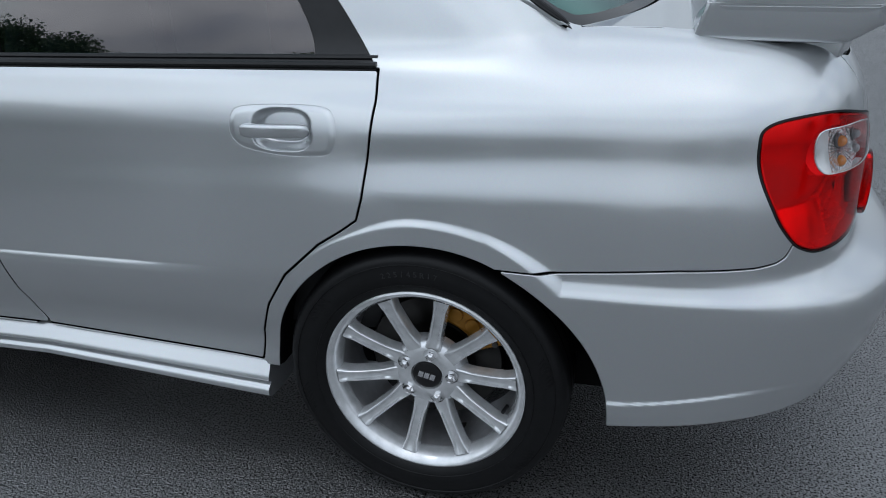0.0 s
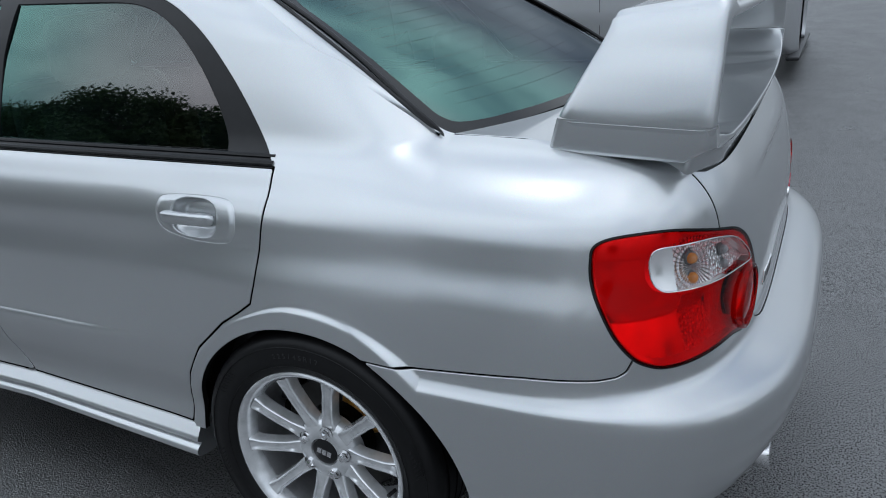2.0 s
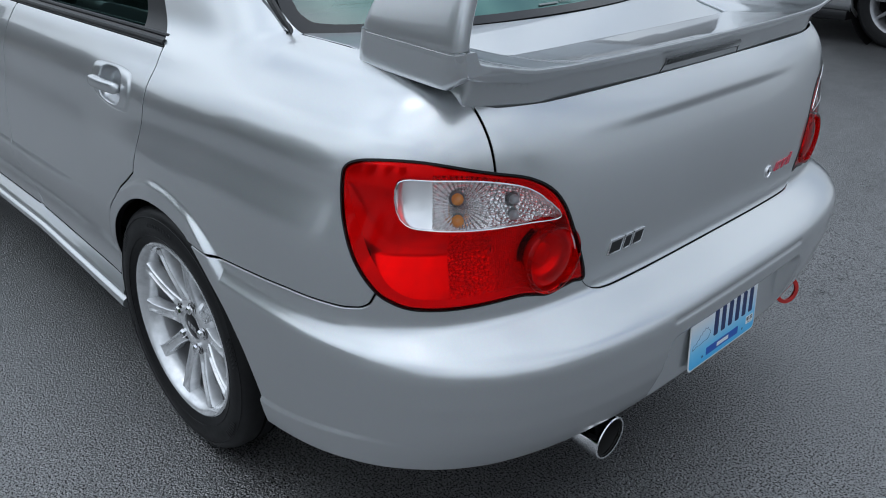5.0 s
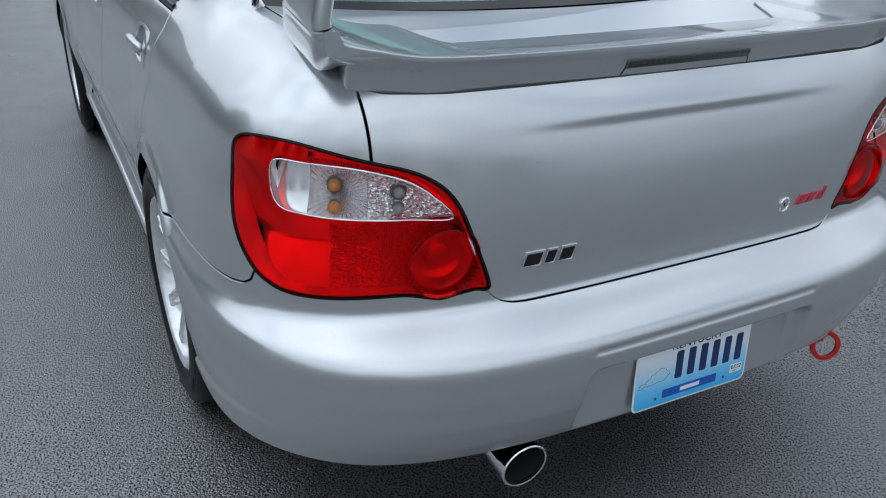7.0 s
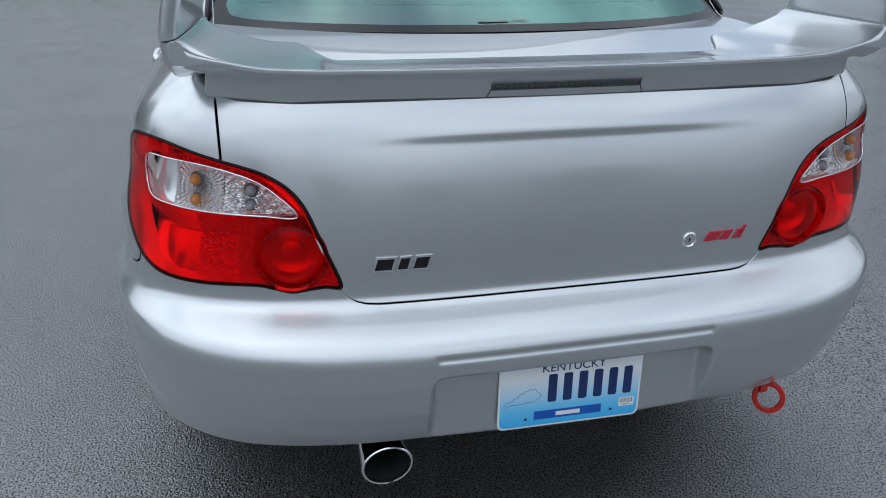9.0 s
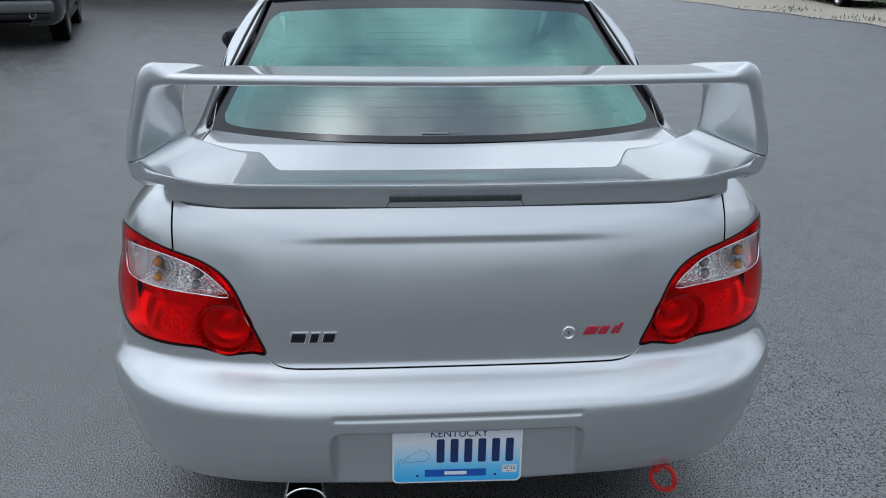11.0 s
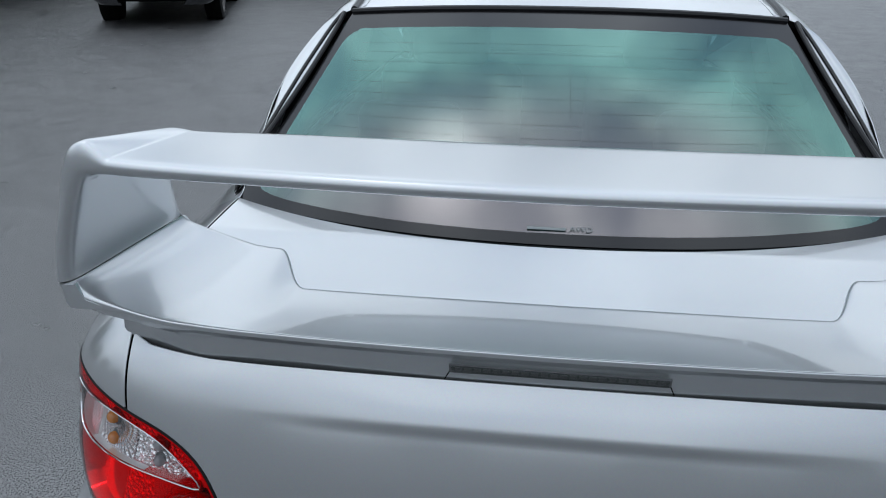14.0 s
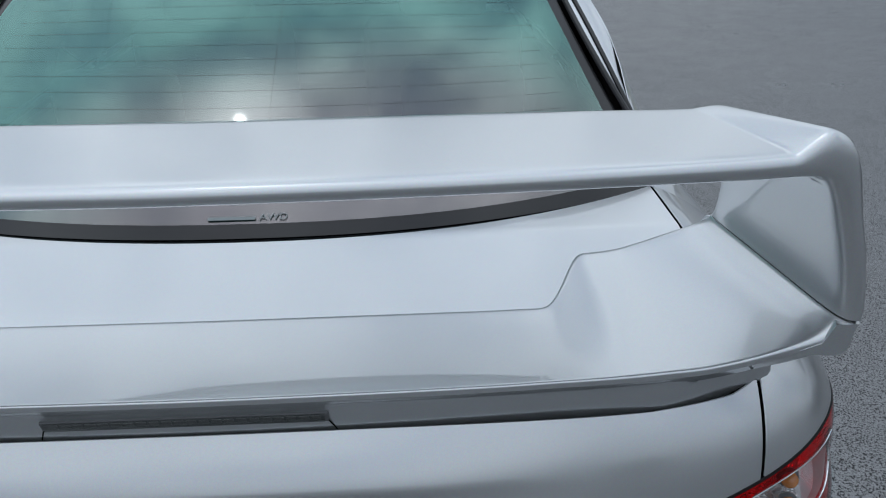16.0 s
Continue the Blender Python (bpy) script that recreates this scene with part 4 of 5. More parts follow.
def ring_mesh(full, closed_ends=True):
    r, n, _ = full.shape
    f = [(i * n + k, i * n + (k + 1) % n, (i + 1) * n + (k + 1) % n, (i + 1) * n + k) for i in range(r - 1) for k in range(n)]
    if closed_ends:
        f += [tuple(range(n)), tuple(range((r - 1) * n, r * n))[::-1]]
    bm = bmesh.new()
    vs = [bm.verts.new(q) for q in full.reshape(-1, 3)]
    for q in f:
        bm.faces.new([vs[i] for i in q])
    bmesh.ops.recalc_face_normals(bm, faces=bm.faces[:])
    return bm


seam_i = int(np.argmax(ring[:, 1] > 1.088))
wing = hang("rear_wing", None, car, "silver rear wing on end plates")
base_pts = ring_part("wing_base", 0, seam_i)
part("wing_base", ring_mesh(base_pts), SILVER, wing, "silver wing base with an overhanging lip")
h = ring_part("wing_top", seam_i, len(ring))
h = np.concatenate([h, (h[:-1] * [1, -1, 1])[::-1]])
part("wing_top", ring_mesh(h), SILVER, wing)

# skirts under the end plates
SKIRT = polygon([(.7160, 1.0868), (.7162, 1.078), (.7138, 1.052), (.7095, 1.030), (.7055, 1.0225), (.699, 1.019), (.686, 1.019), (.650, 1.026), (.635, 1.034), (.650, 1.045), (.676, 1.064), (.690, 1.0868)])
for k in (-1, 1):
    bm = bmesh.new()
    rows = []
    for c in np.concatenate([[0, .004, .012, .03], np.linspace(.08, .90, 12), [.95, .975, .99, .997, 1.0]]):
        # rounded at both ends
        close = 1 - .10 * (1 - smooth(0, .03, c)) ** 2 - .22 * smooth(.92, 1.0, c) ** 2
        toe = 1 - .060 * (1 - c)
        rows.append([bm.verts.new((.510 + .306 * c + .017 * (z - 1.03) / .057 * (1 - c), k * toe * (.655 + (y - .655) * close), z + max(1.062 - z, 0) * .7 * float(smooth(.80, 1.0, c)))) for y, z in SKIRT])
    n = len(SKIRT)
    for a, b in zip(rows, rows[1:]):
        for i in range(n):
            bm.faces.new((a[i], a[(i + 1) % n], b[(i + 1) % n], b[i]))
    bm.faces.new(rows[0]), bm.faces.new(rows[-1][::-1])
    bmesh.ops.recalc_face_normals(bm, faces=bm.faces[:])
    part("end_skirt", bm, SILVER, wing, "silver skirt below the end plate")


# ---- wheels: turned round z, outer side at +z ----
def wheel(parent):
    w = hang("wheel", None, parent, "silver ten-spoke alloy wheel with a low tyre")
    tyre = [(.222, -.105), (.235, -.112), (.262, -.114), (.292, -.108), (.309, -.098), (.3145, -.085), (.316, -.06), (.3165, 0), (.316, .06), (.3145, .085), (.309, .098), (.300, .105), (.292, .1085), (.288, .1085), (.275, .112), (.262, .1135), (.250, .112), (.240, .109), (.233, .105), (.226, .101), (.222, .095)]
    t = turned("tyre", tyre, RUBBER, w, "black low-profile tyre", steps=96)
    for k, (z0, z1) in enumerate(((-.062, -.054), (-.022, -.014), (.014, .022), (.054, .062))):
        turned("tread_groove", [(.3168, z0), (.3172, (z0 + z1) / 2), (.3168, z1)], BLACK_MATT, w, steps=96)
    for r0, r1, h in ((.2895, .2915, .1092), (.2445, .2458, .1112)):
        turned("sidewall_line", [(r0, h), ((r0 + r1) / 2, h + .0012), (r1, h)], RUBBER, w, steps=96)
    # raised size figures on the sidewall
    for i, ch in enumerate("225/45R17"):
        me = word(ch, .017, .0004)
        me.materials.append(simple_rub)
        a = radians(118 - i * 3.0)
        hang("figure", me, w, "", Matrix.Rotation(a, 4, "Z") @ Matrix.Translation((.270, 0, .1132)) @ Matrix.Rotation(radians(-90), 4, "Z"))
    for a0 in (20, 150, 200, 330):
        for i in range(7):
            a = radians(a0 + i * 2.2)
            part("sidewall_rib", box((.030 - .002 * i, .0035, .0012), .0004, (0, 0, 0)), RUBBER, w, "", Matrix.Rotation(a, 4, "Z") @ Matrix.Translation((.276, 0, .1122)) @ Matrix.Rotation(radians(35), 4, "Z"))
    turned("barrel", [(.216, -.10), (.200, -.085), (.196, -.04), (.196, .045), (.199, .062)], BARREL, w, "", steps=96)
    rim = turned("rim", [(.199, .062), (.2015, .076), (.2055, .088), (.2105, .097), (.2165, .1035), (.2215, .1055), (.2255, .1035), (.2265, .098), (.222, .093)], RIM_METAL, w, "silver rim", steps=96)
    # spokes, each with a long dip between two ribs
    n = 15
    bm = bmesh.new()
    rows = []
    for i in range(n):
        k = i / (n - 1)
        r = .060 + (.2045 - .060) * k
        hw = .0132 + .0050 * smooth(.36, 0, k) + .0042 * smooth(.80, 1, k)
        top = .066 + .025 * k ** 1.4 + .006 * math.sin(math.pi * k)
        dip = .0075 * smooth(.10, .30, k) * smooth(1.0, .88, k)
        prof = [(-1.16, -.030), (-1.06, -.005), (-.98, -.0015), (-.88, 0), (-.66, -.0003), (-.50, -dip * .85), (-.3, -dip), (0, -dip), (.3, -dip), (.50, -dip * .85), (.66, -.0003), (.88, 0), (.98, -.0015), (1.06, -.005), (1.16, -.030)]
        rows.append([bm.verts.new((r, a * hw, top + b)) for a, b in prof])
    for a, b in zip(rows, rows[1:]):
        for i in range(len(a) - 1):
            bm.faces.new((a[i], b[i], b[i + 1], a[i + 1]))
    bmesh.ops.recalc_face_normals(bm, faces=bm.faces[:])
    if sum(f.normal.z for f in bm.faces) < 0:
        bmesh.ops.reverse_faces(bm, faces=bm.faces[:])
    first = part("spoke", bm, RIM_METAL, w, "", Matrix.Rotation(radians(18), 4, "Z"))
    for i in range(1, 10):
        hang("spoke", first.data, w, "", Matrix.Rotation(radians(18 + 36 * i), 4, "Z"))
    hub = turned("hub", [(.088, .030), (.085, .050), (.079, .0605), (.070, .0670), (.056, .0705), (.040, .0715), (.0365, .070), (.034, .062), (0, .062)], RIM_METAL, w, "", steps=64)
    cap = turned("centre_cap", [(.0335, .060), (.0325, .068), (.027, .0705), (0, .071)], BLACK_TRIM, w, "black centre cap with a silver mark", steps=48)
    for i in (-1, 0, 1):
        part("mark", slab([(-.006, -.0075), (.005, -.0075), (.006, .0075), (-.005, .0075)], .0006), CHROME, w, "", Matrix.Translation((i * .0135, 0, .0710)))
    for i in range(5):
        a = radians(90 + 72 * i)
        at = Matrix.Translation((.0555 * math.cos(a), .0555 * math.sin(a), .005))
        turned("lug_seat", [(.0168, .0662), (.0150, .060), (.0145, .050), (0, .050)], DARK_METAL, w, "", at, 24)
        nut = turned("lug_nut", [(.0118, .052), (.0118, .073), (.0095, .078), (.005, .080), (0, .080)], CHROME, w, "chrome lug nut", at, 6)
        nut.data.polygons.foreach_set("use_smooth", np.zeros(len(nut.data.polygons), bool))
    part("valve", pipe([(.188, -.02, .06), (.183, -.021, .085)], .0045, 10), BLACK_TRIM, w)
    for a in (25, 205):
        part("balance_weight", box((.004, .05, .018), .001, (.194, 0, -.01)), DARK_METAL, w, "", Matrix.Rotation(radians(a - 90), 4, "Z"))
    return w


simple_rub = simple("tyre_figures", (.016, .016, .017), .6)


def brake(parent, mirrored=False):
    b = hang("brake", None, parent, "steel brake disc with a gold caliper")
    turned("disc", [(.055, -.03), (.055, .018), (.085, .018), (.09, -.012), (.152, -.012), (.155, -.016), (.155, -.034), (.09, -.034)], DISC_METAL, b, "", steps=64)
    v = []
    s = -1 if mirrored else 1
    for a0, a1, r0, r1, z0, z1 in ((20, 78, .110, .175, -.070, .014),):
        pts = [(r1 * math.cos(radians(a)), r1 * math.sin(radians(a))) for a in np.linspace(a0, a1, 14)]
        pts += [(r0 * math.cos(radians(a)), r0 * math.sin(radians(a))) for a in np.linspace(a1, a0, 10)]
        part("caliper", slab([(x * s, y) for x, y in pts], z1 - z0, .010, 3), GOLD, b, "gold four-pot caliper", Matrix.Translation((0, 0, z0)))
    for a in (32, 48, 66):
        turned("caliper_piston", [(.017, .040), (.016, .046), (.010, .048), (0, .048)], GOLD, b, "", Matrix.Translation((.142 * s * math.cos(radians(a)), .142 * math.sin(radians(a)), -.026)), 24)
    for a in (24, 74):
        turned("caliper_bolt", [(.007, .040), (.007, .047), (0, .047)], DARK_METAL, b, "", Matrix.Translation((.158 * s * math.cos(radians(a)), .158 * math.sin(radians(a)), -.026)), 6)
    turned("hub_carrier", [(.11, -.02), (.10, -.10), (.05, -.16), (0, -.16)], BLACK_MATT, b, "", steps=24)
    return b


for cx in (0.0, -2.54):
    for k in (-1, 1):
        # outer side faces away from the middle plane
        m = Matrix.Translation((cx, k * .745, .3165)) @ Matrix.Rotation(radians(90 if k < 0 else -90), 4, "X")
        w = wheel(car)
        w.matrix_basis = m @ Matrix.Rotation(radians(-13.5 if k < 0 else 0), 4, "Z")
        br = brake(car, k > 0)
        br.matrix_basis = m


# ---- fittings of the car ----
def tail_at(q, z):
    """The point and outward normal of the left tail corner at diagonal place q and height z."""
    a = np.linspace(0, 1, 600)
    x, y, _ = rear_point(a, np.full_like(a, z))
    i = int(np.argmin(np.abs((x + y) * .70711 - q)))
    return tail_frame(a[i], z)


def tail_frame(a, z):
    f = lambda p, h: np.array(rear_point(np.array([p]), np.array([h])))[:, 0]
    p = f(a, z)
    da, dz = f(min(a + .004, 1), z) - f(a - .004, z), f(a, z + .004) - f(a, z - .004)
    r, u = Vector(da).normalized(), Vector(dz).normalized()
    n = r.cross(u).normalized()
    u = n.cross(r)
    m = Matrix((r, u, n)).transposed().to_4x4()
    m.translation = Vector(p)
    return m


def lid_at(y, z):
    """A frame on the boot lid: x to the right, y up, z outwards."""
    a = np.linspace(.2, 1, 800)
    _, yy, _ = rear_point(a, np.full_like(a, z))
    m = tail_frame(a[int(np.argmin(np.abs(yy + abs(y))))], z)
    if y > 0:
        r, u, n = (Vector((m[0][i], -m[1][i], m[2][i])) for i in range(3))
        t = Vector((m[0][3], -m[1][3], m[2][3]))
        m = Matrix((-r, u, n)).transposed().to_4x4()
        m.translation = t
    return m


# tail lights
lamp_all = keep(tail, qz, TAIL, -.0006)
rim_s = shift(cut(lamp_all, lambda v: -.0030 - inside(qz(v), TAIL)), .0012)
wall_s = cut(cut(lamp_all, lambda v: -.0082 - inside(qz(v), TAIL)), lambda v: inside(qz(v), TAIL) + .0060)
wall_s = shift(wall_s, -.002)
lens_s = cut(lamp_all, lambda v: inside(qz(v), TAIL) + .0032)
CIRC = np.array([.865, -.525, .713])
red_s = cut(lens_s, lambda v: .0015 - inside(qz(v), CLEAR))
red_s = cut(red_s, lambda v: .058 - np.hypot(v[:, 1] - CIRC[1], v[:, 2] - CIRC[2]))
clear_s = cut(lens_s, lambda v: inside(qz(v), CLEAR))


def bowl(s, level, half, rim, deep, sharp=False):
    """Sinks a strip of the lamp to a round or sharp trough along the height level."""
    v, f = s[0].copy(), s[1]
    gap = np.abs(v[:, 2] - level) / half
    d = rim + (deep - rim) * (np.clip(1 - gap, 0, 1) if sharp else np.clip(1 - gap ** 2, 0, 1) ** .7)
    v[:, :3] -= v[:, 3:] * d[:, None]
    n = np.zeros((len(v), 3))
    fn = np.cross(v[f[:, 1], :3] - v[f[:, 0], :3], v[f[:, 2], :3] - v[f[:, 0], :3])
    for i in range(3):
        np.add.at(n, f[:, i], fn)
    n *= np.sign((n * v[:, 3:]).sum(1, keepdims=True))
    v[:, 3:] = n / (np.linalg.norm(n, axis=1, keepdims=True) + 1e-12)
    return v, f


back = lens_s
back_plain = cut(back, lambda v: np.maximum(qz(v)[:, 0] - .065, v[:, 2] - .79))
back_facet = cut(cut(back, lambda v: np.maximum(v[:, 2] - .790, qz(v)[:, 0] - .150)), lambda v: .065 - qz(v)[:, 0])
back_fine = cut(back, lambda v: np.maximum(v[:, 2] - .790, .150 - qz(v)[:, 0]))
back_top = cut(cut(back, lambda v: .790 - v[:, 2]), lambda v: .030 - qz(v)[:, 0])
strip = cut(back_top, lambda v: inside(qz(v), CLEAR) - .003)
back_top = cut(back_top, lambda v: .003 - inside(qz(v), CLEAR))
cell_ray, cell_wave = cut(strip, lambda v: qz(v)[:, 0] - .128), cut(strip, lambda v: .1295 - qz(v)[:, 0])
back_chrome = cut(cut(back, lambda v: inside(qz(v), CLEAR) - .004), lambda v: qz(v)[:, 0] - .030)
back_plain = join(back_plain, cut(cut(cut(back, lambda v: .790 - v[:, 2]), lambda v: qz(v)[:, 0] - .030), lambda v: .004 - inside(qz(v), CLEAR)))
back_plain, back_facet = bowl(back_plain, .735, .130, .004, .055, True), bowl(back_facet, .735, .130, .004, .050, True)
back_fine = cut(back_fine, lambda v: .0585 - np.hypot(v[:, 1] - CIRC[1], v[:, 2] - CIRC[2]))
back_fine, back_top = bowl(back_fine, .745, .105, .005, .034), bowl(back_top, .935, .130, .004, .030)
cell_ray, cell_wave = bowl(cell_ray, .885, .110, .004, .030), bowl(cell_wave, .875, .110, .004, .030)
for k in (-1, 1):
    fix = (lambda s: s) if k < 0 else mirror
    lamp = hang("tail_light", None, car, "red tail light with a clear upper strip")
    skin("gasket", fix(rim_s), RUBBER, lamp, "black rubber rim", depth=.004)
    skin("lamp_wall", fix(wall_s), REFLECTOR_PLAIN, lamp, "", depth=.040, edge=.0004)
    for s, mat, n in ((red_s, LENS_RED, "red_lens"), (clear_s, LENS_CLEAR, "clear_lens")):
        ob = skin(n, fix(shift(s, .0015)), mat, lamp, "", depth=.003, edge=.001)
        ob.visible_shadow = False
    for s, mat in ((back_plain, REFLECTOR_PLAIN), (bowl(back_chrome, .890, .110, .004, .024), MIRROR_CHROME), (back_facet, REFLECTOR), (back_fine, REFLECTOR_FINE), (back_top, REFLECTOR_PLAIN), (cell_ray, RAYS), (cell_wave, REFLECTOR)):
        skin("reflector", fix(s), mat, lamp, "", depth=.012, edge=.0004)
    # bright frame of the clear strip
    loop = [tail_at(q, z) @ Vector((0, 0, .0016)) for q, z in CLEAR]
    part("bright_rim", pipe([(p.x, p.y * -k, p.z) for p in loop], .0013, 6, closed=True), CHROME, lamp)
    m = Matrix.Translation((CIRC[0] - .017, -k * CIRC[1], CIRC[2])) @ Matrix.Rotation(radians(90), 4, "Y") @ Matrix.Rotation(radians(k * -6), 4, "X")
    ob = turned("round_rim", [(.0670, -.03), (.0670, .022), (.0650, .0265), (.0612, .0275), (.0580, .0255), (.0565, .020), (.0565, -.03)], LENS_RED, lamp, "", m, 64)
    ob.visible_shadow = False
    ob = turned("round_lens", [(.0565, .018), (.046, .0220), (.028, .025), (0, .026)], LENS_RED, lamp, "round red lens", m, 64)
    ob.visible_shadow = False
    turned("round_reflector", [(.057, .012), (.055, .004), (.047, -.010), (.035, -.018), (.022, -.020), (.020, -.008), (.012, -.004), (0, -.003)], ROUND_BACK, lamp, "", m, 64)
    for q, z, r, mat in ((.075, .844, .0105, AMBER), (.075, .808, .0105, AMBER), (.176, .832, .0095, SMOKE_BULB), (.176, .804, .0095, SMOKE_BULB)):
        p = tail_at(q, z)
        if k > 0:
            t = p.translation.copy()
            p = Matrix.Translation((t.x, -t.y, t.z)) @ Matrix.Rotation(radians(90), 4, "Y")
        b = bmesh.new()
        bmesh.ops.create_uvsphere(b, u_segments=20, v_segments=12, radius=r)
        part("bulb", b, mat, lamp, "", p @ Matrix.Translation((0, 0, -.020)))
        b = bmesh.new()
        bmesh.ops.create_uvsphere(b, u_segments=20, v_segments=10, radius=r + .0035, matrix=Matrix.Diagonal((1, 1, .35, 1)))
        part("bulb_socket", b, GREY_PLASTIC, lamp, "dark ring round the bulb", p @ Matrix.Translation((0, 0, -.025)))

# badges are plain bars in their colours
def slant(w, h, lean):
    return [(-w / 2 - lean, -h / 2), (w / 2 - lean, -h / 2), (w / 2 + lean, h / 2), (-w / 2 + lean, h / 2)]


badge = hang("badge", None, lid, "dark and chrome badge of plain bars")
for y, w in ((-.360, .042), (-.325, .024), (-.291, .034)):
    part("bar", slab(slant(w * .96, .030, .004), .003, .0008), CHROME, badge, "", lid_at(y, .692))
    part("bar_face", slab(slant(w * .74, .022, .003), .0036), BLACK_TRIM, badge, "", lid_at(y, .692))
badge = hang("badge", None, lid, "raspberry red badge of plain bars")
for y, w, h, z in ((.316, .030, .021, .6935), (.347, .020, .021, .6935), (.371, .008, .021, .6935), (.384, .007, .028, .697)):
    part("bar", slab(slant(w, h, .005), .003, .0008), RED_BADGE, badge, "", lid_at(y, z))
lock = hang("lock", None, lid, "round chrome boot lock")
turned("ring", [(.0165, -.004), (.0165, .002), (.015, .0035), (.013, .0025), (.0125, .001), (0, .001)], CHROME, lock, "", lid_at(.262, .690), 40)
part("keyhole", box((.0018, .008, .001), 0, (0, 0, .0016)), BLACK_TRIM, lock, "", lid_at(.262, .690))
# number plate
PM = Matrix.Translation((.963, .0, .418)) @ Matrix(((0, 0, 1, 0), (1, 0, 0, 0), (0, 1, 0, 0), (0, 0, 0, 1))) @ Matrix.Rotation(radians(-.8), 4, "Z") @ Matrix.Rotation(radians(-4), 4, "X")


def rounded(w, h, r, n=5):
    return [(sx * (w / 2 - r) + r * math.cos(radians(a)), sy * (h / 2 - r) + r * math.sin(radians(a))) for sx, sy, a0 in ((1, 1, 0), (-1, 1, 90), (-1, -1, 180), (1, -1, 270)) for a in np.linspace(a0, a0 + 90, n)]


plate = part("number_plate", slab(rounded(.305, .152, .013), .0015, .0004), PLATE_WHITE, car, "white and blue number plate", PM)
part("blue_field", slab(rounded(.297, .144, .011), .0004), PLATE_FACE, plate, "", Matrix.Translation((0, 0, .0015)))


def on_plate(name, x, y, w, h, mat, lean=0.0, r=0.0):
    part(name, slab(rounded(w, h, r) if r else slant(w, h, lean), .0009), mat, plate, "", Matrix.Translation((x, y, .0015)))


for i in range(6):
    on_plate("bar", -.040 + i * .0325, .009, .0185, .062, PLATE_NAVY, r=.004)
me = word("KENTUCKY", .026, .0003)
me.materials.append(PLATE_NAVY)
hang("state_name", me, plate, "dark blue letters", Matrix.Translation((.003, .0535, .0022)))
on_plate("low_bar", -.004, -.050, .145, .019, PLATE_BLUE)
part("low_word_bar", slab(slant(.052, .009, 0), .0014), PLATE_WHITE, plate, "", Matrix.Translation((-.004, -.050, .0015)))
on_plate("sticker", .124, -.042, .034, .020, PLATE_WHITE, r=.003)
me = word("07:22", .013, .0003)
me.materials.append(BLACK_TRIM)
hang("sticker_date", me, plate, "", Matrix.Translation((.124, -.0395, .0026)))
on_plate("sticker_bar", .124, -.0485, .018, .0025, BLACK_TRIM)
for x in (-.094, .090):
    turned("bolt_hole", [(.0032, .0026), (0, .0026)], PLATE_NAVY, plate, "", Matrix.Translation((x, -.056, 0)), 16)
for x in (-.09, .09):
    turned("bolt", [(.006, .0016), (.0055, .005), (.003, .006), (0, .006)], DARK_METAL, plate, "", Matrix.Translation((x, .066, 0)), 18)
land = polygon([(-.141, -.024), (-.137, -.015), (-.130, -.013), (-.124, -.014), (-.120, -.007), (-.113, -.006), (-.109, .003), (-.103, .001), (-.098, .008), (-.092, .007), (-.087, .013), (-.082, .009), (-.076, .010), (-.072, .003), (-.066, .000), (-.064, -.006), (-.070, -.012), (-.076, -.018), (-.092, -.018), (-.110, -.021), (-.126, -.020), (-.134, -.024)])
part("outline", pipe([(x, y, .0018) for x, y in land], .0006, 4, closed=True), PLATE_NAVY, plate)
# exhaust tail pipe
ex = hang("exhaust", None, car, "polished oval exhaust tip")
EM = Matrix.Translation((.925, -.366, .264)) @ Matrix.Rotation(radians(90), 4, "Y") @ Matrix.Rotation(radians(-4), 4, "X") @ Matrix.Diagonal((.86, 1.02, 1, 1))
turned("pipe_end", [(.046, -.30), (.046, -.06), (.0505, -.03), (.0525, -.004), (.0525, .002), (.0505, .004), (.0475, .003), (.0465, -.005)], CHROME, ex, "bright steel tip", EM, 48)
turned("pipe_inside", [(.0468, .0), (.0455, -.10), (0, -.10)], SOOT, ex, "sooty inside", EM, 40)
part("silencer", box((.40, .24, .17), .07, (.42, -.34, .30), 4), DARK_METAL, ex)
# red towing eye
hook = hang("tow_hook", None, car, "red folding tow hook under the bumper")
t = np.linspace(0, 2 * math.pi, 36, endpoint=False)
ringp = np.stack([.010 * np.sin(t) * 0, .030 * np.cos(t), .034 * np.sin(t)], 1)
bm = bmesh.new()
secs = []
for a in t:
    row = []
    for dr, dx in ((-.006, -.004), (.006, -.004), (.006, .004), (-.006, .004)):
        row.append(bm.verts.new((dx, (.030 + dr) * math.cos(a), (.036 + dr) * math.sin(a))))
    secs.append(row)
for i in range(36):
    a, b = secs[i], secs[(i + 1) % 36]
    for j in range(4):
        bm.faces.new((a[j], a[(j + 1) % 4], b[(j + 1) % 4], b[j]))
bmesh.ops.recalc_face_normals(bm, faces=bm.faces[:])
bmesh.ops.bevel(bm, geom=[e for e in bm.edges], offset=.0012, segments=1, affect="EDGES")
part("eye", bm, RED_HOOK, hook, "", Matrix.Translation((.893, .532, .272)) @ Matrix.Rotation(radians(-30), 4, "Z") @ Matrix.Rotation(radians(12), 4, "X"))
part("arm", box((.012, .020, .10), .003, (.885, .517, .335)), RED_HOOK, hook)
part("bracket", box((.16, .05, .03), .006, (.81, .517, .375)), BLACK_MATT, hook)
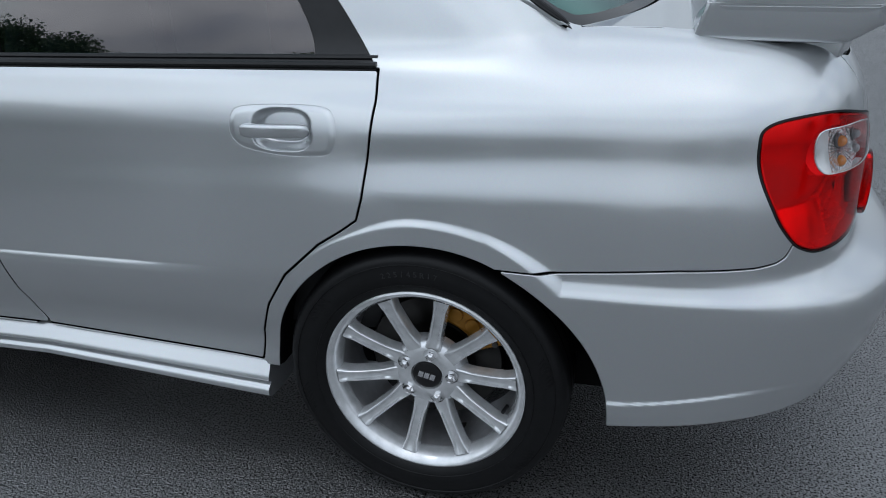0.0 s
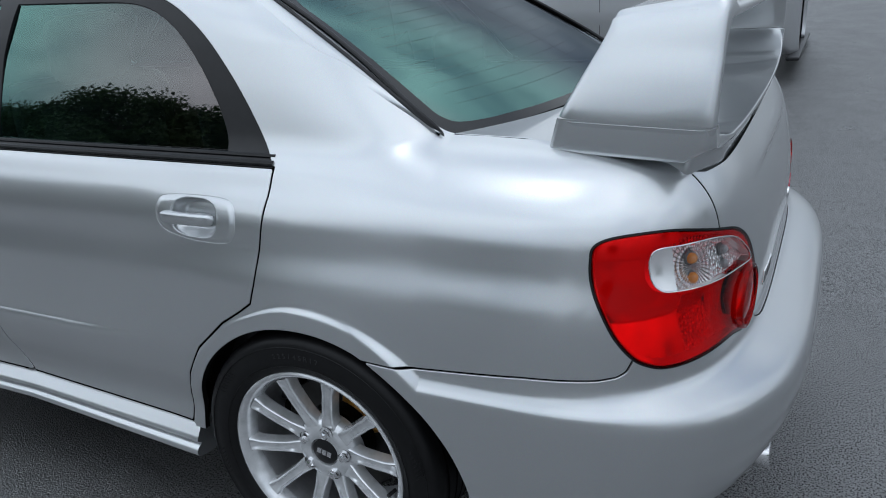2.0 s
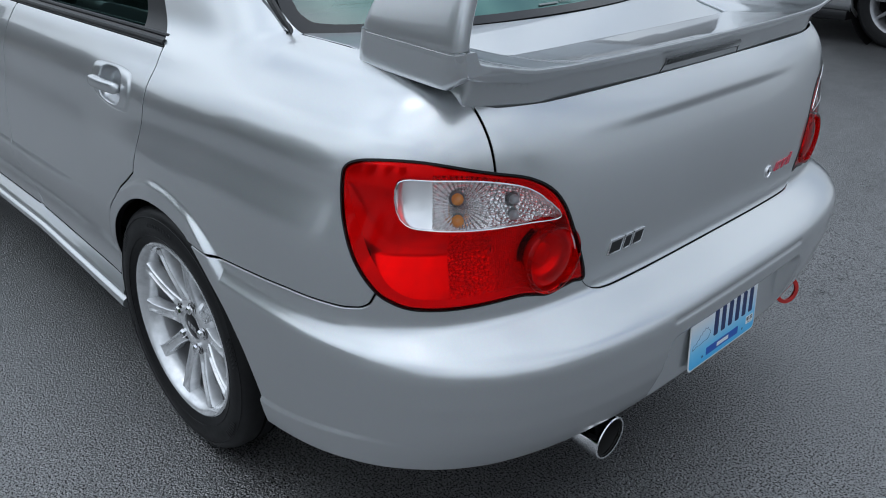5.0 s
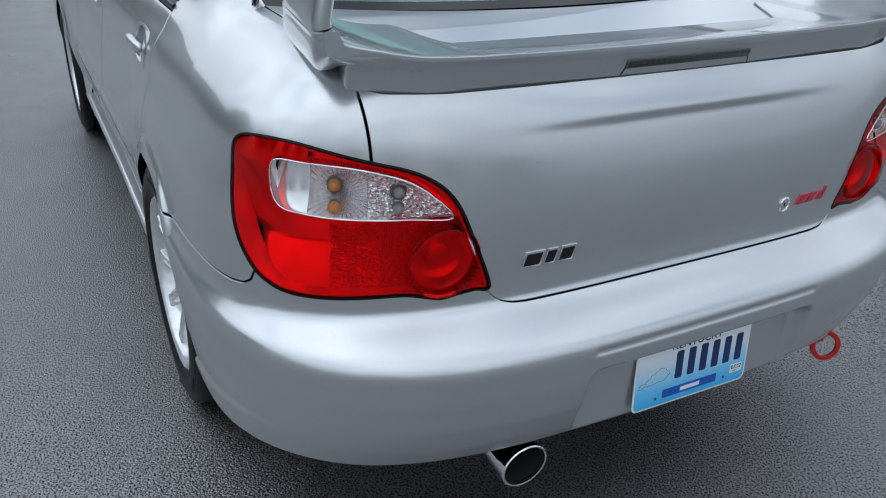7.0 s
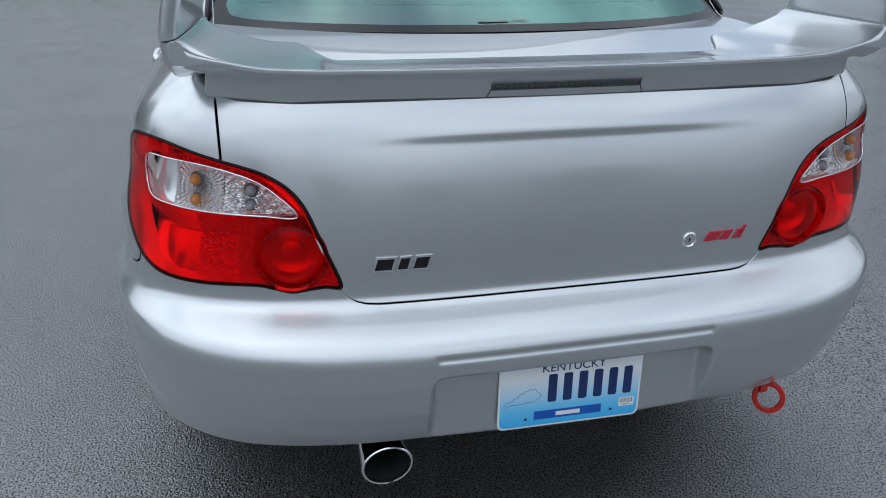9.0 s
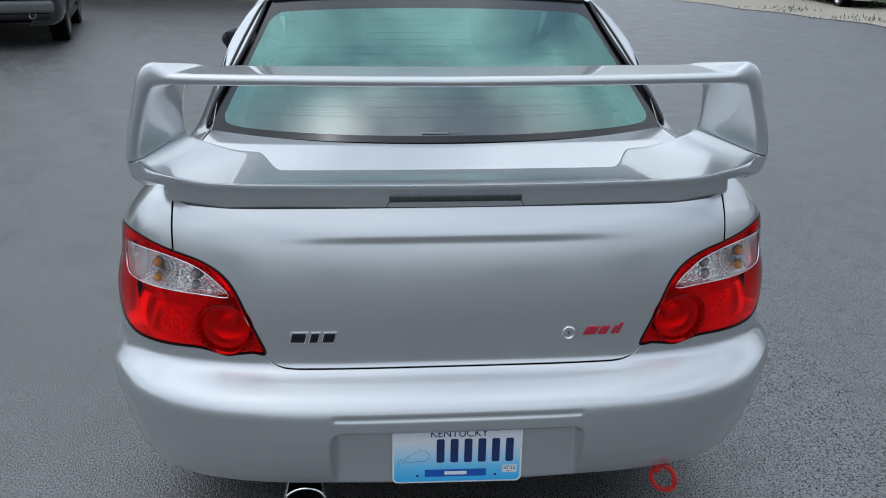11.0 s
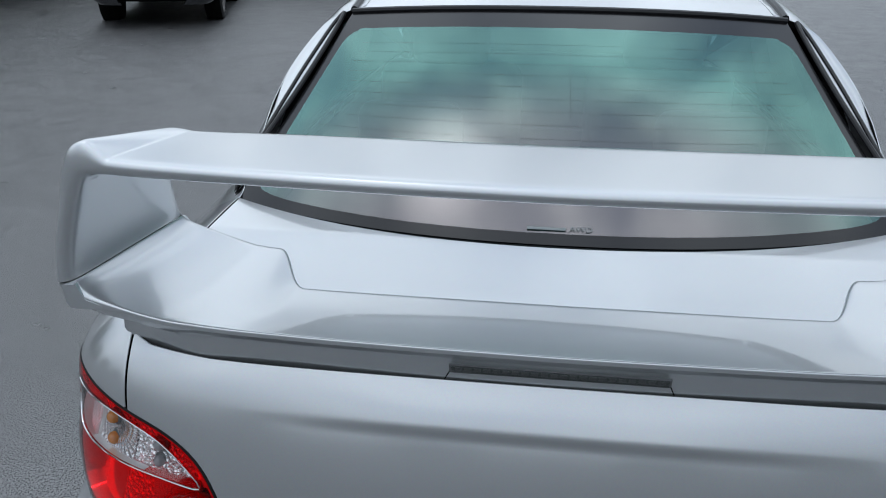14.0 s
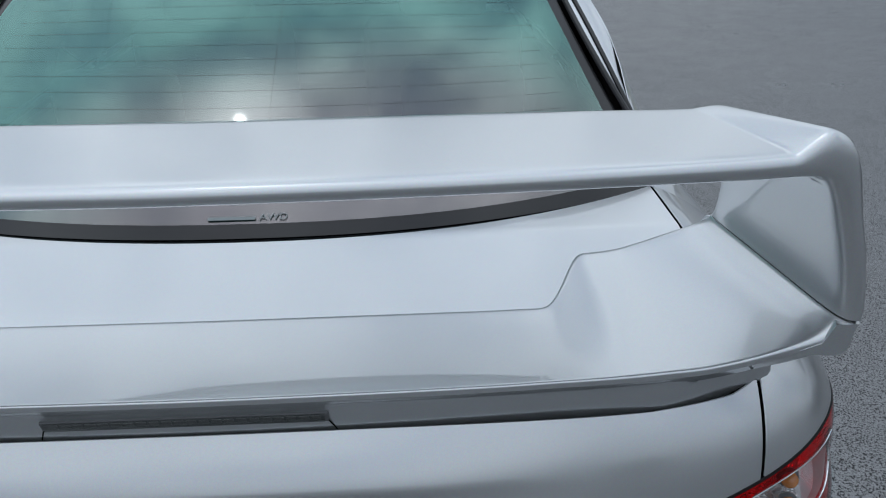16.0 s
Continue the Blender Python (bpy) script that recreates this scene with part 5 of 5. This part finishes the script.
# high brake light in the wing base
hb = hang("high_brake_light", None, car, "narrow smoked high brake light")
def block_x(z):
    """The slanted face of the block under the wing's lip."""
    return float(np.interp(z, (.968, .976, .985, .992, 1.0, 1.006), (.8075, .8120, .8155, .8180, .8210, .8235)))


TILT = Matrix.Rotation(radians(20), 4, "Y")
part("housing", box((.006, .300, .0165), .002), GREY_PLASTIC, hb, "", Matrix.Translation((block_x(.9985) - .0015, 0, .9985)) @ TILT)
ob = part("lens", box((.003, .292, .0115), .001), LENS_SMOKE, hb, "", Matrix.Translation((block_x(.9990) + .0030, 0, .9990)) @ TILT)
ob.visible_shadow = False
for i in range(22):
    part("diode", box((.002, .0105, .0075), .0008), DIODE, hb, "", Matrix.Translation((block_x(.9990) + .0012, -.1365 + i * .013, .9990)) @ TILT)
for k in (-1, 1):
    part("seam", pipe([(block_x(z) + .0006, k * y, z) for y, z in ((.149, .9925), (.1505, .9890), (.156, .977), (.157, .970))], .0008, 6), BLACK_MATT, hb)
# door handles
def handle(parent, k, dx):
    xs, zs = np.linspace(-.400, -.157, 70), np.linspace(.812, .917, 46)
    X, Z = np.meshgrid(xs, zs)
    r = np.maximum(np.abs((X + .278) / .066) ** 3 + np.abs((Z - .866) / .041) ** 3, 0)
    bowl = smooth(1.15, .30, r)
    edge_d = -inside(np.stack([X.ravel(), Z.ravel()], 1), HANDLE).reshape(X.shape)
    Y = side_y(X + dx, Z) + .0035 * smooth(0, .012, edge_d) - .030 * bowl
    s = grid_soup(np.stack([X + dx, -Y, Z], -1), flip=False)
    if s[0][10, 4] > 0:
        s = (s[0] * [1, 1, 1, -1, -1, -1], s[1][:, ::-1])
    s = cut(s, lambda v: inside(v[:, [0, 2]] - [dx, 0], HANDLE) + .0008)
    skin("handle_cup", s if k < 0 else mirror(s), SILVER, parent, "silver handle cup")
    bm = bmesh.new()
    rows = []
    for i, u in enumerate(np.linspace(-1, 1, 31)):
        x = -.289 + .0765 * u + dx
        e = (1 - abs(u) ** 10) ** .5
        base = float(side_y(np.array(-.289 + dx), np.array(.868))) + .0165 - .004 * u * u - .002 * u
        rows.append([bm.verts.new((x, k * (base + .010 * (e + .05) * math.copysign(abs(math.cos(a)) ** .6, math.cos(a))), .8675 + .0135 * (e + .05) * math.copysign(abs(math.sin(a)) ** .6, math.sin(a)))) for a in np.arange(16) * math.pi / 8])
    for a, b in zip(rows, rows[1:]):
        for i in range(16):
            bm.faces.new((a[i], a[(i + 1) % 16], b[(i + 1) % 16], b[i]))
    bm.faces.new(rows[0]), bm.faces.new(rows[-1][::-1])
    bmesh.ops.recalc_face_normals(bm, faces=bm.faces[:])
    part("handle_grip", bm, SILVER, parent, "silver pull handle")


for i, d in enumerate(doors):
    handle(d, -1 if i < 2 else 1, 0 if i % 2 == 0 else -.96)
# door mirrors
for k in (-1, 1):
    mir = hang("door_mirror", None, car, "door mirror with a dark housing")
    b = bmesh.new()
    bmesh.ops.create_uvsphere(b, u_segments=28, v_segments=16, radius=1)
    part("housing", b, BLACK_TRIM, mir, "", Matrix.Translation((-1.93, k * .922, 1.030)) @ Matrix.Diagonal((.055, .100, .062, 1)))
    part("foot", box((.08, .12, .03), .01, (-1.90, k * .80, 1.0)), BLACK_TRIM, mir)
    part("mirror_glass", box((.004, .150, .085), .001, (-1.885, k * .918, 1.030)), BAND, mir)
# seats and shelf behind the tinted glass
cabin = hang("interior", None, car, "dark cloth interior behind tinted glass")
part("parcel_shelf", box((.50, 1.18, .03), .01, (.12, 0, .985)), CLOTH, cabin)
part("rear_seat_back", box((.16, 1.20, .52), .05, (-.19, 0, .76), 3), CLOTH, cabin)
part("rear_seat_base", box((.52, 1.20, .18), .06, (-.48, 0, .45), 3), CLOTH, cabin)
for y in (-.36, .36):
    part("rear_headrest", box((.09, .26, .15), .04, (-.15, y, 1.075), 3), CLOTH, cabin)
    part("front_seat_back", box((.14, .50, .64), .06, (-1.06, y, .78), 3), CLOTH, cabin)
    part("front_headrest", box((.09, .27, .19), .045, (-1.02, y, 1.185), 3), CLOTH, cabin)
    part("front_seat_base", box((.50, .50, .16), .06, (-1.33, y, .50), 3), CLOTH, cabin)
part("dashboard", box((.45, 1.30, .30), .08, (-1.93, 0, .83), 3), BLACK_TRIM, cabin)
part("headlining", box((.90, .96, .012), .004, (-.80, 0, 1.345)), CLOTH, cabin)
for k in (-1, 1):
    part("door_lining", box((1.85, .03, .60), .01, (-1.05, k * .70, .66)), BLACK_TRIM, cabin)
    part("quarter_lining", box((.34, .03, .60), .01, (.05, k * .63, .70)), BLACK_TRIM, cabin)
part("rear_mirror", box((.03, .24, .07), .012, (-1.45, 0, 1.29)), BLACK_TRIM, cabin)


# ---- ground ----
def flat_z(x, y):
    return np.interp(y, (-1e4, 1.4, 2.4, 4, 7, 14, 1e4), (0, 0, .03, .13, .33, .62, .62)) * smooth(-9, -4, x)


def ground_sheet(name, xs, ys, mat, lift=0.0, keep_if=None, label=""):
    X, Y = np.meshgrid(xs, ys)
    s = grid_soup(np.stack([X, Y, flat_z(X, Y) + lift], -1))
    if s[0][0, 5] < 0:
        s = (s[0] * [1, 1, 1, -1, -1, -1], s[1][:, ::-1])
    if keep_if is not None:
        s = cut(s, keep_if)
    ob = new(name, make_mesh(name, s[0][:, :3], s[1], mat))
    return tagged(ob, label, "ground", kind="structure")


far = [-3000, -800, -300, -120, -60, -40]
ground_sheet("ground", far + list(np.arange(-30, 31, 1.5)) + [-q for q in far[::-1]], far + list(np.arange(-30, 31, .75)) + [-q for q in far[::-1]], ASPHALT, label="dark asphalt of a parking lot")


# ---- surroundings ----
def edge_line(x):
    return 9.41 + (x + 14) * .208


gv = ground_sheet("gravel_verge", list(np.arange(-60, 0, .5)), list(np.arange(-4, 60, .5)), GRAVEL_MAT, .012, lambda v: edge_line(v[:, 0]) + .25 * np.sin(v[:, 0] * 1.7) * np.sin(v[:, 0] * .9 + 1) - v[:, 1], "pale gravel verge beside the asphalt")
ground_sheet("grass_verge", list(np.arange(-60, 0, .5)), list(np.arange(-2, 60, .5)), GRASS_MAT, .024, lambda v: edge_line(v[:, 0]) + 4.2 + .8 * np.sin(v[:, 0] * .9) + .5 * np.sin(v[:, 0] * 2.3) - v[:, 1] - 3.0 * smooth(-24, -34, v[:, 0]), "mown grass behind the gravel")
rng = random.Random(4)


def grass_tufts():
    v, f = [], []
    for _ in range(5200):
        x = rng.uniform(-30, -8)
        near = rng.random()
        y = edge_line(x) + (rng.gauss(.9, .5) if near < .25 else 3.4 + abs(rng.gauss(0, 2.5)))
        if near < .25 and math.sin(x * 2.1) + math.sin(x * .83 + 2) < .5:
            continue
        h, a = rng.uniform(.03, .10), rng.uniform(0, 6.28)
        w = .012
        n = len(v)
        dx, dy = math.cos(a) * w, math.sin(a) * w
        lx, ly = rng.gauss(0, .03), rng.gauss(0, .03)
        v += [(x - dx, y - dy, .01), (x + dx, y + dy, .01), (x + lx, y + ly, .02 + h)]
        f.append((n, n + 1, n + 2))
    return make_mesh("grass_tufts", v, f, GRASS_MAT, smooth_all=False)


tagged(new("grass_tufts", grass_tufts()), "short green tufts along the gravel edge", "grass", kind="stuff")


def plain_wheel(parent, m, r, rim_mat, caliper=None, spokes=10):
    w = hang("wheel", None, parent, "alloy wheel with a black tyre")
    w.matrix_basis = m
    turned("tyre", [(r * .70, -.10), (r * .93, -.105), (r, -.08), (r, .08), (r * .93, .103), (r * .80, .106), (r * .72, .098), (r * .70, .085)], RUBBER, w, "", steps=56)
    turned("rim", [(r * .62, -.09), (r * .62, .05), (r * .68, .085), (r * .715, .097), (r * .725, .09)], rim_mat, w, "", steps=56)
    turned("hub", [(r * .20, .03), (r * .18, .06), (r * .10, .068), (0, .068)], rim_mat, w, "", steps=32)
    turned("disc", [(0, -.01), (r * .50, -.01), (r * .50, -.03)], DARK_METAL, w, "", steps=32)
    turned("back", [(r * .62, -.06), (0, -.06)], BLACK_MATT, w, "", steps=32)
    a = part("spoke", slab([(r * .15, -.016), (r * .66, -.011), (r * .66, .011), (r * .15, .016)], .024, .006), rim_mat, w, "", Matrix.Translation((0, 0, .042)))
    for i in range(1, spokes):
        hang("spoke", a.data, w, "", Matrix.Rotation(2 * math.pi * i / spokes, 4, "Z") @ Matrix.Translation((0, 0, .042)))
    if caliper:
        pts = [(r * .56 * math.cos(q), r * .56 * math.sin(q)) for q in np.linspace(2.75, 3.35, 10)] + [(r * .36 * math.cos(q), r * .36 * math.sin(q)) for q in np.linspace(3.35, 2.75, 8)]
        part("caliper", slab(pts, .05, .006), caliper, w, "", Matrix.Translation((0, 0, -.02)))
    return w


def plain_car(name, label, at, turn, length, width, belt, roof, mat, hood=True, front=.9, base=2.65, r=.33, rim=None, caliper=None, lift=.0, spokes=10, dark=BLACK_TRIM):
    """A parked car seen from some way off: x to its rear, standing at the middle of its rear axle."""
    c = tagged(new(name), label, "car")
    c.matrix_basis = Matrix.Translation(at) @ Matrix.Rotation(radians(turn), 4, "Z")
    rear = length - front - base
    x0, x1 = -base - front, rear
    xs = np.linspace(x0, x1, 90)
    prof = [(.18, .86), (.24, .95), (.34, .99), (.50, 1.0), (.66, .995), (.82, .97), (.93, .93), (1.0, .86)]
    P = []
    for x in xs:
        e = min((x - x0) / .45, (x1 - x) / .40, 1)
        plan = (1 - (1 - max(e, 0)) ** 3) ** .5
        plan = .55 + .45 * plan if e < 1 else 1
        top = belt - (.16 * smooth(-base + .2, x0, x) if hood else 0.0) - .05 * smooth(x1 - .3, x1, x)
        h0 = .20 + lift
        P.append([(x, -width / 2 * plan * w, h0 + (top - h0) * (z - .18) / .82) for z, w in prof] + [(x, -width / 2 * plan * .6, top + .03), (x, 0, top + .04)])
    P = np.array(P)
    s = grid_soup(P)
    if s[0][len(P[0]) * 45 + 3, 4] > 0:
        s = (s[0] * [1, 1, 1, -1, -1, -1], s[1][:, ::-1])
    for cx in (0, -base):
        s = cut(s, lambda v: r + .045 - np.hypot(v[:, 0] - cx, v[:, 2] - r))
    body = skin("body", join(s, mirror(s)), mat, c, "", depth=.03)
    part("floor", box((length - .3, width - .25, .25), .05, ((x0 + x1) / 2, 0, .36 + lift)), BLACK_MATT, c)
    part("sill", box((base - 2 * r - .1, width - .03, .08), .02, (-base / 2, 0, .22 + lift)), dark, c)
    # cabin
    cz = [(belt - .02, 0, .93), (belt + .12, .12, .88), (roof - .10, .38, .74), (roof - .02, .50, .64), (roof, .62, .45)]
    bm = bmesh.new()
    rows = []
    c0, c1 = (-base * .82 if hood else -base - .2), rear - (.32 if hood else .12)
    for z, inset, w in cz:
        a, b = c0 + inset * 1.5, c1 - inset * (1.25 if hood else .45)
        rows.append([bm.verts.new((x, y * width / 2 * w, z)) for x, y in ((a, -1), (a * .6 + b * .4, -1.02), (b, -1), (b + .06, 0), (b, 1), (a * .6 + b * .4, 1.02), (a, 1), (a - .10, 0))])
    for i, (a, b) in enumerate(zip(rows, rows[1:])):
        for k in range(8):
            bm.faces.new((a[k], a[(k + 1) % 8], b[(k + 1) % 8], b[k]))
    bm.faces.new(rows[-1])
    bmesh.ops.recalc_face_normals(bm, faces=bm.faces[:])
    part("cabin", bm, BAND, c, "dark windows")
    part("roof", box((abs(c1 - c0) * .42, width * .62, .03), .012, ((c0 + c1) / 2 + .1, 0, roof)), mat, c)
    for cx in (0, -base):
        for k in (-1, 1):
            m = Matrix.Translation((cx, k * (width / 2 - .115), r)) @ Matrix.Rotation(radians(90 if k < 0 else -90), 4, "X")
            plain_wheel(c, m, r, rim or RIM_METAL, caliper, spokes)
            v, f = lathe([(r + .05, 0), (r + .05, .24), (.05, .24)], 32)
            hang("wheel_housing", make_mesh("wheel_housing", v, f, BLACK_MATT), c, "", Matrix.Translation((cx, k * (width / 2 - .03), r)) @ Matrix.Rotation(radians(90 * k), 4, "X"))
    return c


DARK_RIM = simple("machined_dark_wheel", (.30, .30, .31), .3, metal=.8)
# pale silver car parked alongside, its nose to the same side as the sedan's tail
near = plain_car("silver_car", "pale silver car with multi-spoke wheels, parked alongside", (-2.98, 5.85, float(flat_z(np.array(-.3), np.array(4.9)))), 180, 4.6, 1.80, 1.02, 1.46, WHITE_PAINT, front=.95, base=2.67, r=.335, rim=DARK_RIM, caliper=RED_HOOK, lift=-.02)
part("splitter", box((.10, 1.66, .03), .01, (-3.60, 0, .17)), BLACK_TRIM, near)
part("door_line", box((.004, .004, .62), 0, (-2.03, .896, .62)), BLACK_MATT, near)
part("wing_badge", box((.11, .006, .022), .003, (-2.16, .899, .74)), CHROME, near)
suv = plain_car("dark_suv", "black SUV with a grey rear bumper and twin tailpipes", (-10.68, -6.02, 0), 16, 4.7, 1.86, 1.10, 1.72, DARK_PAINT, hood=False, front=.9, base=2.8, r=.37, lift=.10, rim=DARK_METAL)
RX = 4.7 - .9 - 2.8
part("rear_bumper", box((.22, 1.62, .17), .05, (RX - .03, 0, .57), 4), GREY_PLASTIC, suv, "grey plastic rear bumper")
part("rear_skirt", box((.18, 1.50, .10), .03, (RX - .07, 0, .44), 3), BLACK_TRIM, suv)
for y in (-.52, .52):
    turned("tailpipe", [(.042, -.2), (.048, 0), (.044, .004), (.040, 0), (.038, -.1)], CHROME, suv, "chrome tailpipe", Matrix.Translation((RX + .06, y, .455)) @ Matrix.Rotation(radians(90), 4, "Y"), 28)
    part("reflector", box((.03, .20, .06), .01, (RX + .01, y * 1.3, .76)), RED_HOOK, suv)
blue = plain_car("blue_car", "blue car parked on the far grass", (-25.6, 12.6, 0), 172, 4.6, 1.75, 1.02, 1.45, BLUE_PAINT, r=.33, spokes=5)
van = plain_car("silver_van", "silver van parked on the gravel", (-20.6, 12.8, 0), 172, 4.9, 1.85, 1.10, 1.75, WHITE_PAINT, hood=False, r=.34, spokes=5)
part("rear_bumper", box((.20, 1.80, .22), .05, (4.9 - .9 - 2.65 - .04, 0, .48), 3), WHITE_PAINT, van)
# low building with a porch beyond the lot
hall = tagged(new("porch_building"), "low building with a pale porch step and grey posts", "building")
part("porch_step", box((2.4, 16.0, .26), .02, (-20.6, -9.4, .13)), CONCRETE, hall)
part("wall", box((.25, 16.0, 2.9), .0, (-22.0, -9.4, 1.6)), WOOD_GREY, hall)
part("porch_roof", box((3.4, 16.6, .16), .03, (-20.9, -9.4, 3.0)), WOOD_GREY, hall)
for i in range(7):
    part("post", box((.11, .11, 2.7), .01, (-19.6, -16.8 + i * 2.4, 1.6)), WOOD_GREY, hall)
for y in (-14, -9, -5):
    part("window_pane", box((.03, 1.3, 1.1), .0, (-21.86, y, 1.7)), BAND, hall)


# trees along the lot's edge: some mirrored in the side windows, the rest added out of view to shape reflections in the
# bodywork
def tree(seed, height, spread):
    r = random.Random(seed)
    t = tagged(new("tree"), "leafy broad tree at the edge of the lot", "tree", "trees round the lot")
    trunk = [(0, 0, 0), (.05, .02, height * .15), (-.03, .06, height * .32), (.06, 0, height * .55), (0, .05, height * .8)]
    part("trunk", pipe(polygon(trunk, 4, False), np.linspace(height * .028, height * .006, 17), 9), BARK, t)
    tips = []
    for i in range(11):
        a, h = i * 2.4 + r.uniform(-.4, .4), height * r.uniform(.26, .72)
        ln = spread * r.uniform(.55, .95) * (1.1 - .5 * h / height)
        p = [(0, 0, h), (ln * .45 * math.cos(a), ln * .45 * math.sin(a), h + ln * .22), (ln * math.cos(a), ln * math.sin(a), h + ln * r.uniform(.3, .6))]
        part("limb", pipe(polygon(p, 4, False), np.linspace(height * .011, height * .002, 9), 6), BARK, t)
        tips += [p[1], p[2], p[2]]
    tips += [(r.gauss(0, spread * .2), r.gauss(0, spread * .2), height * r.uniform(.75, .98)) for _ in range(8)]
    tips += [(r.gauss(0, spread * .42), r.gauss(0, spread * .42), height * r.uniform(.10, .34)) for _ in range(14)]
    v, f = [], []
    for cx, cy, cz in tips:
        rad = spread * r.uniform(.20, .36)
        for _ in range(620):
            d = Vector((r.gauss(0, 1), r.gauss(0, 1), r.gauss(0, .8)))
            d = d.normalized() * rad * r.random() ** .45
            p = Vector((cx, cy, cz)) + d
            s = r.uniform(.05, .10)
            q = Euler((r.uniform(0, 6.28), r.uniform(0, 6.28), r.uniform(0, 6.28))).to_matrix()
            n = len(v)
            v += [tuple(p + q @ Vector(o)) for o in ((-s, 0, 0), (0, -s * .55, 0), (s, 0, 0), (0, s * .55, 0))]
            f.append((n, n + 1, n + 2, n + 3))
    hang("crown", make_mesh("crown", v, f, LEAF, smooth_all=False), t)
    return t


first = [tree(1, 5.7, 3.2), tree(2, 4.8, 3.0), tree(3, 4.3, 2.7)]
spots = [(-13.3, -12.6, 1.0, 0), (-15.8, -12.8, .64, 1), (-16.3, -11.9, .50, 1), (-6.0, -17.5, .8, 2), (-13.5, -17.5, .85, 0), (-2.2, -21, .8, 2), (4, -25, .8, 1), (10, -26, .8, 2), (30, -14, .8, 0), (33, -4, .75, 1), (34, 6, .85, 2), (31, 14, .9, 0)]
used = set()
for i, (x, y, k, which) in enumerate(spots):
    m = Matrix.Translation((x, y, 0)) @ Matrix.Rotation(i * 1.7, 4, "Z")
    src = first[which]
    if which not in used:
        used.add(which)
        src.matrix_basis = m
    else:
        ob = copy_thing(src, m)
        ob.scale = (k, k, k)
